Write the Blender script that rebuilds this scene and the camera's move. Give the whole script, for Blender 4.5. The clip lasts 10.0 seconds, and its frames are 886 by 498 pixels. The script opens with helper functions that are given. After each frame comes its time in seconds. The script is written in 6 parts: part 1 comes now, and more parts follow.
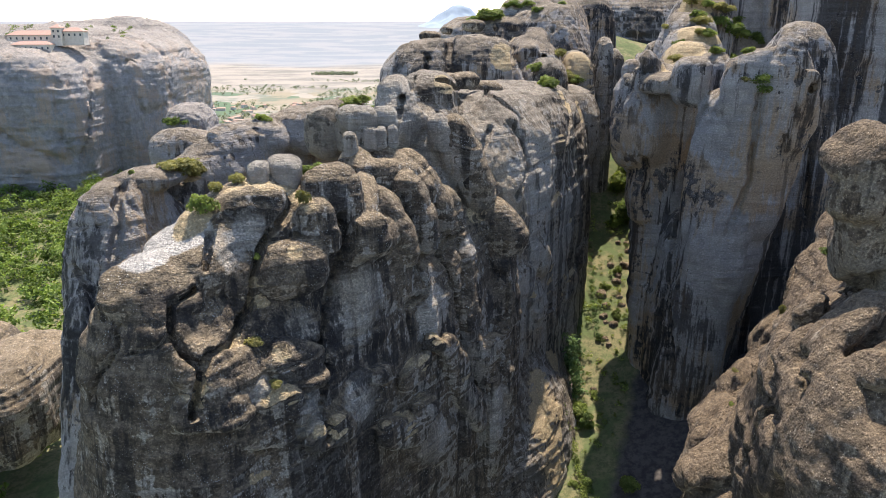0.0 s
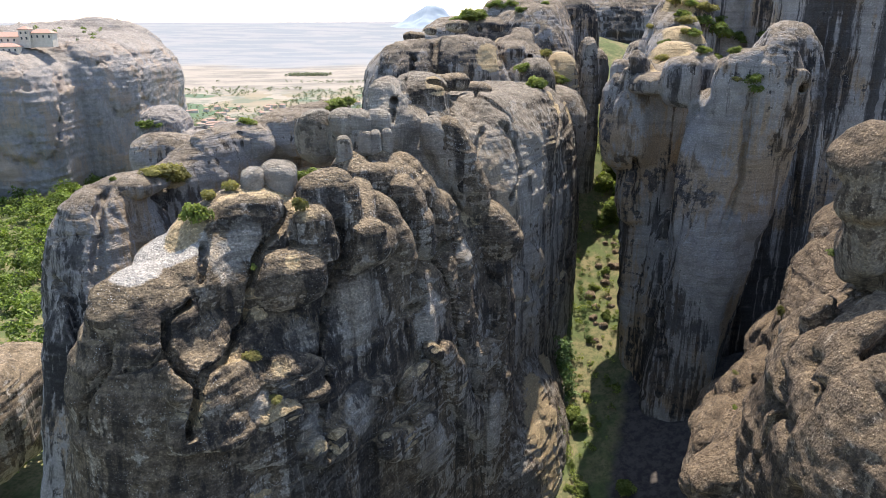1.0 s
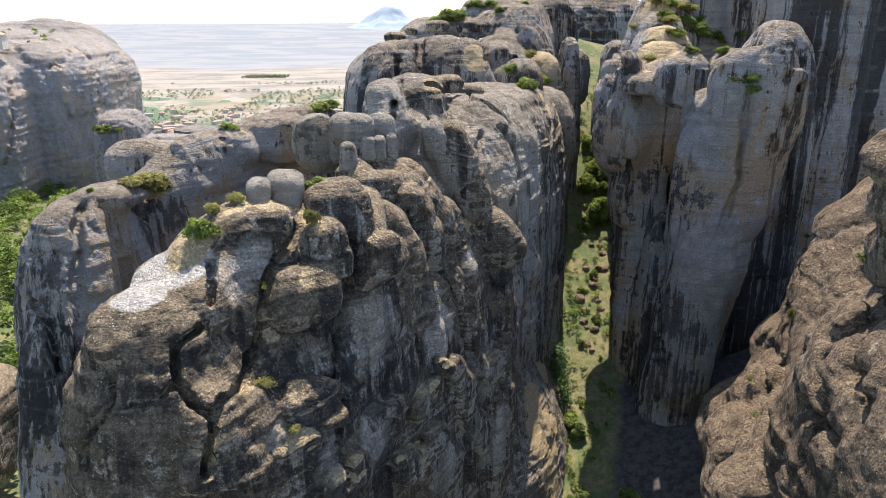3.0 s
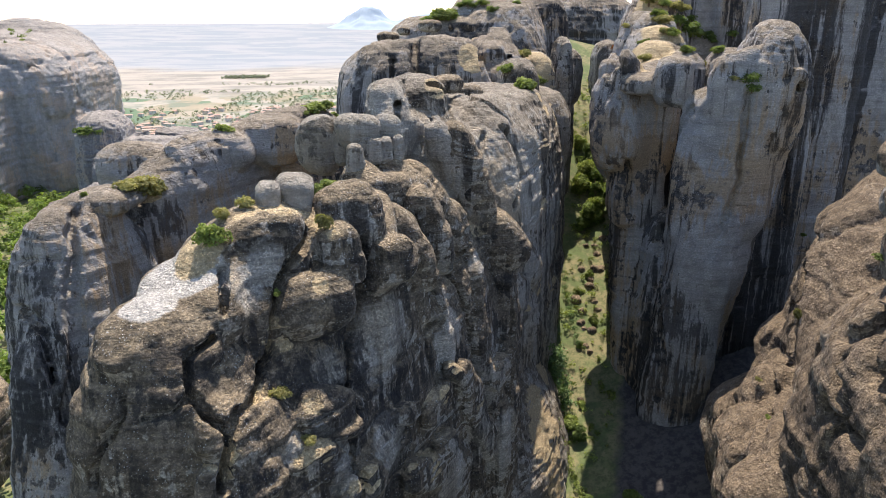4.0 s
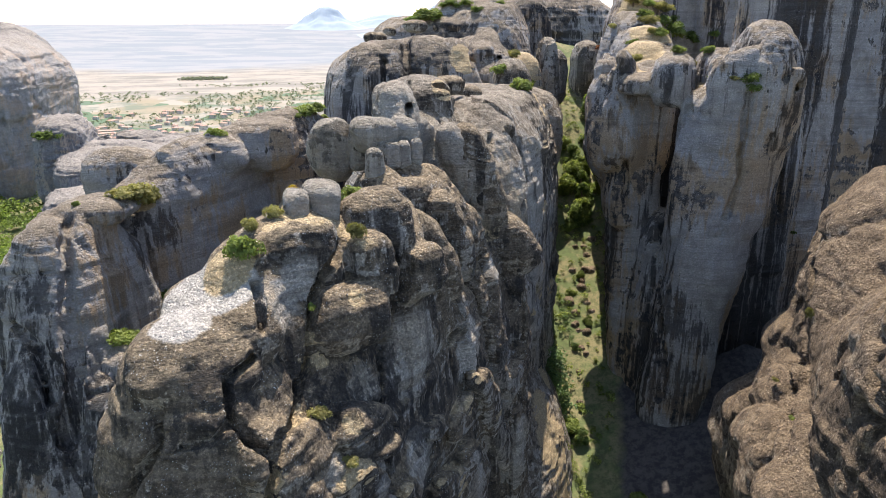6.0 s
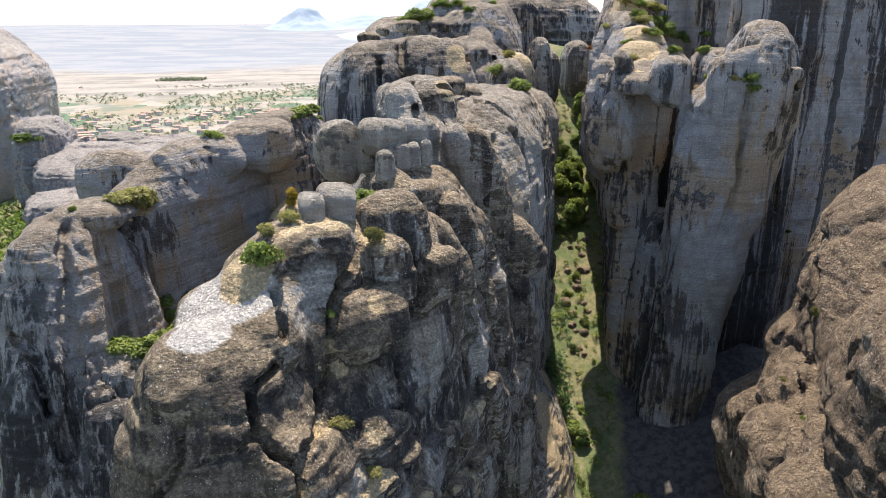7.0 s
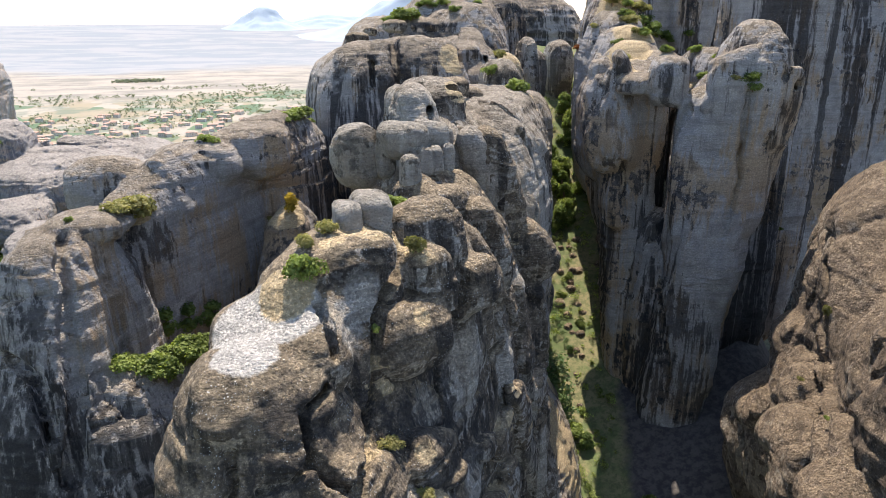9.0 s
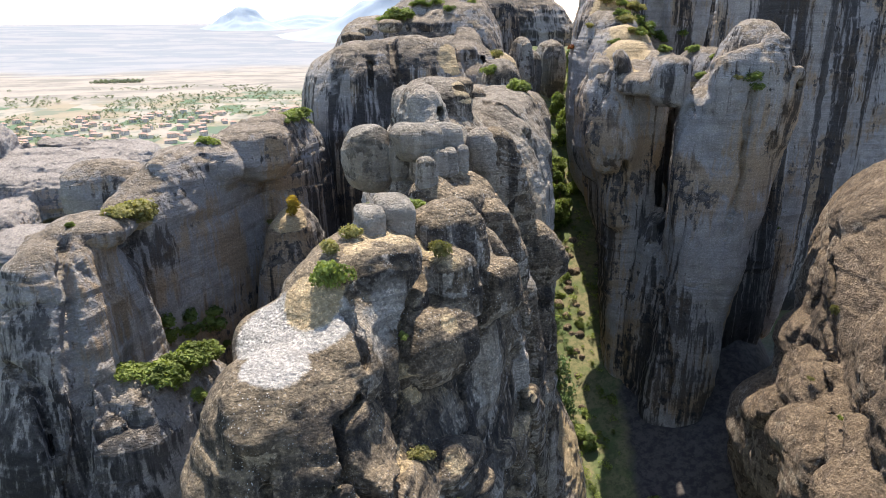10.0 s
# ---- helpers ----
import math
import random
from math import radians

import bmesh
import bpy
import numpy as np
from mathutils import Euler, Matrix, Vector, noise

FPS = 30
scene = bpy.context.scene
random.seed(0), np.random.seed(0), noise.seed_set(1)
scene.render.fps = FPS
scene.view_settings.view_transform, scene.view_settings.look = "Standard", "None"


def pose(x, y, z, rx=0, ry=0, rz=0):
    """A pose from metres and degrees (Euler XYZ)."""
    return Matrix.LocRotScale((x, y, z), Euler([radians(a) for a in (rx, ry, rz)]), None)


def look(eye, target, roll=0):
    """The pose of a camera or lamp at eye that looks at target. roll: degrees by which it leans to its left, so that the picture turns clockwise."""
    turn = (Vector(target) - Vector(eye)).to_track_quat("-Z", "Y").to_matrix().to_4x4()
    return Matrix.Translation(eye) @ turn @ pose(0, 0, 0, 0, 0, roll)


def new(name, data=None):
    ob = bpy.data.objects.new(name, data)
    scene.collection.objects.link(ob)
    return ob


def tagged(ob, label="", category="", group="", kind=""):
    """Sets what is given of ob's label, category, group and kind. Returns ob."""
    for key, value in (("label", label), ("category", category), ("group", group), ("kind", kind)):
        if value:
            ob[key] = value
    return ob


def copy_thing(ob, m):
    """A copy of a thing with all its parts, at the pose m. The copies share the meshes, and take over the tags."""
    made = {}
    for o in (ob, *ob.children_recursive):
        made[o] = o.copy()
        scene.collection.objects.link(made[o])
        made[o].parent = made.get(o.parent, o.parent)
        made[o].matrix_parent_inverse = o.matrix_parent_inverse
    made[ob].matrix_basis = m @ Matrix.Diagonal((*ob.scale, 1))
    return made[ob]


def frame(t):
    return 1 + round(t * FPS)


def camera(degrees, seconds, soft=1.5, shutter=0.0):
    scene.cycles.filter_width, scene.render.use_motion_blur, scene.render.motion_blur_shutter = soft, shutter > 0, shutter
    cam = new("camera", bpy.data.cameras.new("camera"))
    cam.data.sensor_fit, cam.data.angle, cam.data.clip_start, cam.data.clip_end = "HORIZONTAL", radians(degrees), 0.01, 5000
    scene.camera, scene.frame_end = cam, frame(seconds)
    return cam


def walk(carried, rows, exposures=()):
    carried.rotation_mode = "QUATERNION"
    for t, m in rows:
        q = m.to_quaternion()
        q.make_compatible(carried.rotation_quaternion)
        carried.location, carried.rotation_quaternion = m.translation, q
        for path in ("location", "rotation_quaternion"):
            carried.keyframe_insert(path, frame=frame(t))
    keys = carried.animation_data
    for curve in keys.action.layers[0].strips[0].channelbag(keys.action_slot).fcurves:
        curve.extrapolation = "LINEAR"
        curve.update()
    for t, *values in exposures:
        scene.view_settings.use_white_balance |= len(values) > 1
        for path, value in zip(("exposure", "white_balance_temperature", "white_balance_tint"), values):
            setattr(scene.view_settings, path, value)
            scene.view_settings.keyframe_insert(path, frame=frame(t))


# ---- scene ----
cam = camera(65.1, 10.0, 0.6)
METRES, EYE, TILT, LEAN, TURN = 36.0, 0.0, -18.7, 0.0, 0.0
ROWS = [
    (0.0, 0.0, 0.0, 0.0, 0.0, 0.0, 0.0),
    (0.5, -0.0372, 0.029, 0.0101, -0.96, 0.02, 0.4),
    (1.0, -0.0752, 0.0586, 0.0197, -1.99, 0.01, 0.81),
    (1.5, -0.1142, 0.0888, 0.0292, -2.94, 0.01, 1.16),
    (2.0, -0.1526, 0.1199, 0.0382, -3.74, 0.03, 1.43),
    (2.5, -0.1922, 0.1507, 0.0476, -4.48, 0.02, 1.7),
    (4.0, -0.3163, 0.2322, 0.0691, -6.76, -0.05, 2.47),
    (4.5, -0.3592, 0.256, 0.0767, -7.54, -0.08, 2.74),
    (5.0, -0.4034, 0.2796, 0.084, -8.33, -0.12, 2.99),
    (5.5, -0.4481, 0.3029, 0.091, -9.13, -0.14, 3.23),
    (7.0, -0.5768, 0.3755, 0.1131, -11.5, -0.25, 4.0),
    (7.5, -0.6154, 0.3999, 0.1217, -12.23, -0.3, 4.23),
    (8.0, -0.657, 0.4275, 0.1295, -13.0, -0.35, 4.5),
    (8.5, -0.6978, 0.4551, 0.1389, -13.76, -0.41, 4.76),
    (9.0, -0.7391, 0.4836, 0.1476, -14.53, -0.49, 5.01),
    (9.5, -0.7811, 0.5123, 0.1567, -15.28, -0.58, 5.24),
    (10.0, -0.8221, 0.5406, 0.1663, -15.99, -0.63, 5.46),
]
walk(cam, [(t, pose(0, 0, EYE, TILT, LEAN, TURN) @ pose(METRES * x, METRES * y, METRES * z, 90 + pitch, roll, yaw)) for t, x, y, z, yaw, pitch, roll in ROWS], ((0.0, 1.17, 6650, 14), (10.0, 1.25, 6650, 14)))

# ---- sky and sun ----
SUN_AZ, SUN_EL = radians(14), radians(65)
world = bpy.data.worlds.new("sky")
scene.world = world
world.use_nodes = True
sky = world.node_tree.nodes.new("ShaderNodeTexSky")
sky.sky_type, sky.sun_disc = "NISHITA", False
sky.sun_elevation, sky.sun_rotation = SUN_EL, SUN_AZ
sky.dust_density, sky.air_density, sky.altitude = 0.6, 1.0, 500
back = world.node_tree.nodes["Background"]
back.inputs["Strength"].default_value = 0.15
world.node_tree.links.new(sky.outputs[0], back.inputs[0])
sun = new("sun", bpy.data.lights.new("sun", "SUN"))
sun.data.energy, sun.data.angle, sun.data.color = 4.6, radians(0.5), (1.0, 0.93, 0.83)
sun.matrix_world = look((0, 0, 0), (-math.sin(SUN_AZ) * math.cos(SUN_EL), -math.cos(SUN_AZ) * math.cos(SUN_EL), -math.sin(SUN_EL)))


# ---- materials ----
class Nodes:
    """A short hand for node trees."""

    def __init__(self, name, rough=0.9):
        self.mat = bpy.data.materials.new(name)
        self.mat.use_nodes = True
        self.tree = self.mat.node_tree
        self.bsdf = self.tree.nodes["Principled BSDF"]
        self.bsdf.inputs["Roughness"].default_value = rough
        self.bsdf.inputs["Specular IOR Level"].default_value = 0.25
        self.geo = self.tree.nodes.new("ShaderNodeNewGeometry")
        self.pos = self.geo.outputs["Position"]

    def put(self, socket, value):
        if isinstance(value, bpy.types.NodeSocket):
            self.tree.links.new(value, socket)
        elif isinstance(value, (tuple, list)) and len(value) == 3 and len(socket.default_value) == 4:
            socket.default_value = (*value, 1)
        else:
            socket.default_value = value

    def math(self, op, a, b=0.0, clamp=False):
        n = self.tree.nodes.new("ShaderNodeMath")
        n.operation, n.use_clamp = op, clamp
        self.put(n.inputs[0], a), self.put(n.inputs[1], b)
        return n.outputs[0]

    def span(self, v, lo, hi):
        n = self.tree.nodes.new("ShaderNodeMapRange")
        n.interpolation_type = "SMOOTHSTEP"
        self.put(n.inputs["Value"], v)
        n.inputs["From Min"].default_value, n.inputs["From Max"].default_value = lo, hi
        return n.outputs[0]

    def scaled(self, scale, vec=None, move=(0, 0, 0)):
        n = self.tree.nodes.new("ShaderNodeMapping")
        self.put(n.inputs["Vector"], vec or self.pos)
        n.inputs["Scale"].default_value, n.inputs["Location"].default_value = scale, move
        return n.outputs[0]

    def noise(self, scale, detail=4, vec=None, rough=0.55, bend=0.0):
        n = self.tree.nodes.new("ShaderNodeTexNoise")
        self.put(n.inputs["Vector"], vec or self.pos)
        n.inputs["Scale"].default_value, n.inputs["Detail"].default_value = scale, detail
        n.inputs["Roughness"].default_value, n.inputs["Distortion"].default_value = rough, bend
        return n.outputs[0]

    def cells(self, scale, vec=None, out="Distance", feature="F1"):
        n = self.tree.nodes.new("ShaderNodeTexVoronoi")
        n.feature = feature
        self.put(n.inputs["Vector"], vec or self.pos)
        n.inputs["Scale"].default_value = scale
        return n.outputs[out]

    def mix(self, f, a, b, how="MIX"):
        n = self.tree.nodes.new("ShaderNodeMix")
        n.data_type, n.blend_type = "RGBA", how
        self.put(n.inputs[0], f), self.put(n.inputs[6], a), self.put(n.inputs[7], b)
        return n.outputs[2]

    def bump(self, height, strength, distance, normal=None):
        n = self.tree.nodes.new("ShaderNodeBump")
        n.inputs["Strength"].default_value, n.inputs["Distance"].default_value = strength, distance
        self.put(n.inputs["Height"], height)
        if normal:
            self.put(n.inputs["Normal"], normal)
        return n.outputs[0]

    def split(self, vec, axis):
        n = self.tree.nodes.new("ShaderNodeSeparateXYZ")
        self.put(n.inputs[0], vec)
        return n.outputs[axis]

    def stored(self, name, axis):
        n = self.tree.nodes.new("ShaderNodeAttribute")
        n.attribute_name = name
        s = self.tree.nodes.new("ShaderNodeSeparateColor")
        self.put(s.inputs[0], n.outputs["Color"])
        return s.outputs[axis]

    def per_object(self):
        return self.tree.nodes.new("ShaderNodeObjectInfo").outputs["Random"]

    def done(self, colour, normal=None):
        self.put(self.bsdf.inputs["Base Color"], colour)
        if normal:
            self.put(self.bsdf.inputs["Normal"], normal)
        return self.mat


def rock_material(name, bare, crust, tan, black, top, crusted=0.6, bands=0.5, warm=0.4, wide=0.13, topped=0.6, dip=0.0, layered=1.0):
    """Conglomerate: bare grey or tan stone, a weathered crust over much of it, black bands where water runs, lichen on what faces up, pebbles and beds."""
    n = Nodes(name, 0.93)
    up = n.split(n.geo.outputs["Normal"], 2)
    big = n.noise(0.06, 5, bend=0.5)
    mid = n.noise(0.45, 6, rough=0.65)
    tilted = n.tree.nodes.new("ShaderNodeMapping")
    tilted.inputs["Rotation"].default_value = (0, dip, 0)
    n.put(tilted.inputs["Vector"], n.pos)
    fine = n.noise(1.0, 7, n.scaled((2.6, 2.6, 5.0), tilted.outputs[0]), 0.72)
    beds = n.noise(1.0, 6, n.scaled((0.035, 0.035, 1.1), tilted.outputs[0]), 0.68)
    runs = n.noise(1.0, 5, n.scaled((wide, wide, wide * 0.07)), 0.6, 0.6)
    runs_fine = n.noise(1.0, 5, n.scaled((1.1, 1.1, 0.045)), 0.65)
    clean = n.stored("stain", 2)
    stone = n.mix(n.span(mid, 0.32, 0.68), tuple(c * 0.8 for c in bare), tuple(c * 1.15 for c in bare))
    stone = n.mix(n.math("MULTIPLY", n.span(n.math("ADD", big, n.math("MULTIPLY", n.math("SUBTRACT", runs_fine, 0.5), 0.5)), 0.47, 0.6), warm), stone, tan)
    steep = n.span(up, 0.62, 0.2)
    water = n.math("ADD", n.math("MULTIPLY", runs, 0.72), n.math("MULTIPLY", runs_fine, 0.28))
    water = n.math("MULTIPLY", n.math("MULTIPLY", n.span(water, 0.49, 0.54), steep), bands)
    water = n.math("MULTIPLY", water, n.math("SUBTRACT", 1.0, n.math("MULTIPLY", clean, 0.6)))
    patch = n.math("ADD", n.math("MULTIPLY", big, 0.35), n.math("ADD", n.math("MULTIPLY", mid, 0.4), n.math("MULTIPLY", runs_fine, 0.25)))
    over = n.span(n.math("ADD", patch, n.math("MULTIPLY", n.math("ADD", up, -0.25), 0.12)), 0.58 - 0.2 * crusted, 0.63 - 0.2 * crusted)
    over = n.math("MULTIPLY", over, n.math("SUBTRACT", 1.0, n.span(n.math("ADD", clean, n.math("MULTIPLY", n.math("SUBTRACT", mid, 0.5), 1.6)), 0.25, 0.5)))
    rind = n.mix(n.span(n.noise(0.8, 6, rough=0.7), 0.36, 0.64), crust, tuple(c * 0.42 for c in crust))
    colour = n.mix(over, stone, rind)
    colour = n.mix(water, colour, black)
    lichen = n.mix(n.span(n.noise(1.1, 6, rough=0.75), 0.38, 0.62), top, tuple(c * 0.5 for c in top))
    colour = n.mix(n.math("MULTIPLY", n.span(n.math("ADD", up, n.math("MULTIPLY", mid, 0.7)), 0.75, 1.15), topped), colour, lichen)
    colour = n.mix(n.math("MULTIPLY", n.span(beds, 0.5, 0.62), 0.6 * layered), colour, n.mix(1.0, colour, (0.45, 0.44, 0.43), "MULTIPLY"))
    colour = n.mix(n.math("MULTIPLY", n.span(fine, 0.46, 0.6), 0.6 * layered), colour, n.mix(1.0, colour, (0.36, 0.35, 0.34), "MULTIPLY"))
    pebbles = n.math("MULTIPLY", n.span(n.math("ADD", n.cells(4.2), n.math("MULTIPLY", n.noise(2.0, 3), 0.35)), 0.42, 0.3), n.math("MULTIPLY", n.span(n.noise(0.5, 5), 0.42, 0.62), n.math("ADD", n.math("MULTIPLY", over, 0.6), 0.25)))
    colour = n.mix(pebbles, colour, tuple(min(0.55, c * 1.5) for c in bare))
    pale = n.span(n.math("MULTIPLY", n.stored("stain", 0), n.math("ADD", 0.6, n.math("MULTIPLY", n.noise(1.6, 7, rough=0.8), 0.8))), 0.42, 0.55)
    colour = n.mix(pale, colour, n.mix(n.span(n.noise(0.7, 7, rough=0.8), 0.38, 0.62), (0.47, 0.44, 0.39), (0.34, 0.32, 0.285)))
    straw = n.math("MULTIPLY", n.stored("stain", 1), n.span(n.math("ADD", up, n.math("MULTIPLY", mid, 0.6)), 0.15, 0.8))
    straw = n.span(n.math("MULTIPLY", straw, n.math("ADD", 0.45, n.math("MULTIPLY", n.noise(1.2, 7, rough=0.8), 1.1))), 0.42, 0.58)
    colour = n.mix(straw, colour, n.mix(n.span(fine, 0.35, 0.65), (0.5, 0.4, 0.25), (0.35, 0.26, 0.145)))
    # Alpha channel: black crust and painted shade, with ragged edges.
    crust_shade = n.tree.nodes.new("ShaderNodeAttribute")
    crust_shade.attribute_name = "stain"
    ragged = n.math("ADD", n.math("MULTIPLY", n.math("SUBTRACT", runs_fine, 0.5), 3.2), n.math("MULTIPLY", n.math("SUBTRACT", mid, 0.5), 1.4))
    crust_shade = n.span(n.math("ADD", crust_shade.outputs["Alpha"], ragged), 0.55, 0.95)
    colour = n.mix(n.math("MULTIPLY", crust_shade, 0.72), colour, black)
    speck = n.noise(3.6, 5, rough=0.8)
    colour = n.mix(n.math("MULTIPLY", n.span(speck, 0.53, 0.62), 0.62 * layered), colour, n.mix(1.0, colour, (0.42, 0.41, 0.4), "MULTIPLY"))
    colour = n.mix(n.math("MULTIPLY", n.span(speck, 0.48, 0.38), 0.9 * layered), colour, n.mix(1.0, colour, (2.1, 2.05, 1.95), "MULTIPLY"))
    rel = n.math("ADD", n.math("MULTIPLY", beds, 0.9), n.math("ADD", n.math("MULTIPLY", mid, 0.8), n.math("MULTIPLY", fine, 0.8)))
    rel = n.math("ADD", rel, n.math("MULTIPLY", n.span(n.cells(2.6), 0.45, 0.15), 0.2))
    return n.done(colour, n.bump(rel, 1.0, 0.75))


def leaf_material(name, one, two, clump=0.35, dark=0.6):
    n = Nodes(name, 0.65)
    r = n.math("FRACT", n.math("ADD", n.geo.outputs["Random Per Island"], n.math("MULTIPLY", n.per_object(), 0.37)))
    colour = n.mix(n.span(n.noise(clump, 3), 0.4, 0.62), n.mix(r, one, two), tuple(c * dark for c in one))
    through_leaf, both = n.tree.nodes.new("ShaderNodeBsdfTranslucent"), n.tree.nodes.new("ShaderNodeMixShader")
    n.put(through_leaf.inputs[0], n.mix(1.0, colour, (1.25, 1.3, 0.7), "MULTIPLY"))
    n.put(both.inputs[0], 0.4), n.put(both.inputs[1], n.bsdf.outputs[0]), n.put(both.inputs[2], through_leaf.outputs[0])
    n.put(n.tree.nodes["Material Output"].inputs[0], both.outputs[0])
    return n.done(colour)


def plain_material(name, a, b, scale=1.5, rough=0.8, bump=0.1):
    n = Nodes(name, rough)
    k = n.noise(scale, 5, rough=0.65)
    return n.done(n.mix(n.span(k, 0.3, 0.7), a, b), n.bump(k, 0.6, bump))


BLACK = (0.022, 0.022, 0.024)
ROCK = rock_material("conglomerate", (0.43, 0.4, 0.35), (0.225, 0.182, 0.132), (0.36, 0.265, 0.155), BLACK, (0.41, 0.32, 0.205), 0.74, 0.72, 0.3, layered=0.85)
ROCK_PALE = rock_material("pale_conglomerate", (0.37, 0.342, 0.298), (0.24, 0.208, 0.163), (0.4, 0.31, 0.2), BLACK, (0.4, 0.36, 0.29), 0.4, 0.25, 0.3, layered=0.35)
ROCK_WALL = rock_material("streaked_conglomerate", (0.36, 0.342, 0.322), (0.15, 0.137, 0.125), (0.38, 0.275, 0.17), BLACK, (0.39, 0.315, 0.22), 0.35, 0.85, 0.85, 0.1, layered=0.45)
ROCK_GULLY = rock_material("gully_conglomerate", (0.4, 0.37, 0.32), (0.19, 0.155, 0.115), (0.36, 0.25, 0.12), BLACK, (0.37, 0.32, 0.25), 0.42, 0.62, 0.4, 0.16, 0.7, layered=0.6)
ROCK_BROWN = rock_material("brown_conglomerate", (0.34, 0.285, 0.215), (0.205, 0.157, 0.11), (0.36, 0.25, 0.14), (0.035, 0.03, 0.027), (0.27, 0.2, 0.125), 0.7, 0.55, 0.5, 0.13, 0.6, 0.75, layered=0.8)
# Distance haze painted in: streaks and crust lifted to pale grey.
ROCK_FAR = rock_material("hazed_conglomerate", (0.32, 0.305, 0.295), (0.24, 0.23, 0.225), (0.42, 0.33, 0.26), (0.15, 0.15, 0.165), (0.42, 0.37, 0.31), 0.4, 0.7, 0.9, 0.05, layered=0.3)
LEAF = leaf_material("leaves", (0.15, 0.2, 0.045), (0.3, 0.34, 0.1))
LEAF_DARK = leaf_material("dark_leaves", (0.11, 0.165, 0.04), (0.22, 0.27, 0.075))
LEAF_DRY = leaf_material("olive_leaves", (0.23, 0.22, 0.08), (0.36, 0.32, 0.13))
LEAF_YELLOW = leaf_material("yellow_leaves", (0.35, 0.25, 0.03), (0.45, 0.33, 0.06))
LEAF_RED = leaf_material("red_leaves", (0.3, 0.1, 0.03), (0.4, 0.17, 0.05))
LEAF_IVY = leaf_material("ivy_leaves", (0.1, 0.17, 0.07), (0.2, 0.28, 0.12))
BARK = plain_material("bark", (0.12, 0.08, 0.05), (0.2, 0.15, 0.1), 6, 0.9, 0.05)


# ---- rock shapes ----
RNG = np.random.default_rng(7)
LATTICE = RNG.random((64, 64, 64)).astype(np.float32).ravel()
LATTICE_3 = (RNG.random((64 ** 3, 3)) * 2 - 1).astype(np.float32)


def corners(p, scale, move):
    q = p.astype(np.float32) * np.asarray(scale, np.float32) + np.float32(move)
    i = np.floor(q).astype(np.int32)
    f = q - i
    f = f * f * (3 - 2 * f)
    j = (i + 1) & 63
    i &= 63
    return i[:, 0] << 12, i[:, 1] << 6, i[:, 2], j[:, 0] << 12, j[:, 1] << 6, j[:, 2], f


def grain(p, scale, move=0.0, lattice=LATTICE):
    """Smooth noise from -1 to 1 at the points p; scale: one number or one an axis, in bumps a metre."""
    x0, y0, z0, x1, y1, z1, f = corners(p, scale, move)
    f = f if lattice.ndim == 1 else f[:, :, None]
    fx, fy, fz = f[:, 0], f[:, 1], f[:, 2]
    out = 0
    for z, w in ((z0, 1 - fz), (z1, fz)):
        a, b = lattice.take(x0 + (y0 + z), 0), lattice.take(x0 + (y1 + z), 0)
        a += (lattice.take(x1 + (y0 + z), 0) - a) * fx
        b += (lattice.take(x1 + (y1 + z), 0) - b) * fx
        a += (b - a) * fy
        out = out + a * w
    return out * 2 - 1 if lattice.ndim == 1 else out


def warp(p, scale, move=0.0):
    """Smooth noise of three values."""
    return grain(p, scale, move, LATTICE_3)


def within(p, c, reach):
    """Which of the points p, sorted by x, lie in a box."""
    a, b = np.searchsorted(p[:, 0], (c[0] - reach[0], c[0] + reach[0]))
    q = np.abs(p[a:b] - c)
    return a + np.flatnonzero((q[:, 0] < reach[0]) & (q[:, 1] < reach[1]) & (q[:, 2] < reach[2]))


def octaves(p, scale, count=3, move=0.0):
    return sum(grain(p, np.asarray(scale) * 2 ** k, move + 13.7 * k) / 2 ** k for k in range(count))


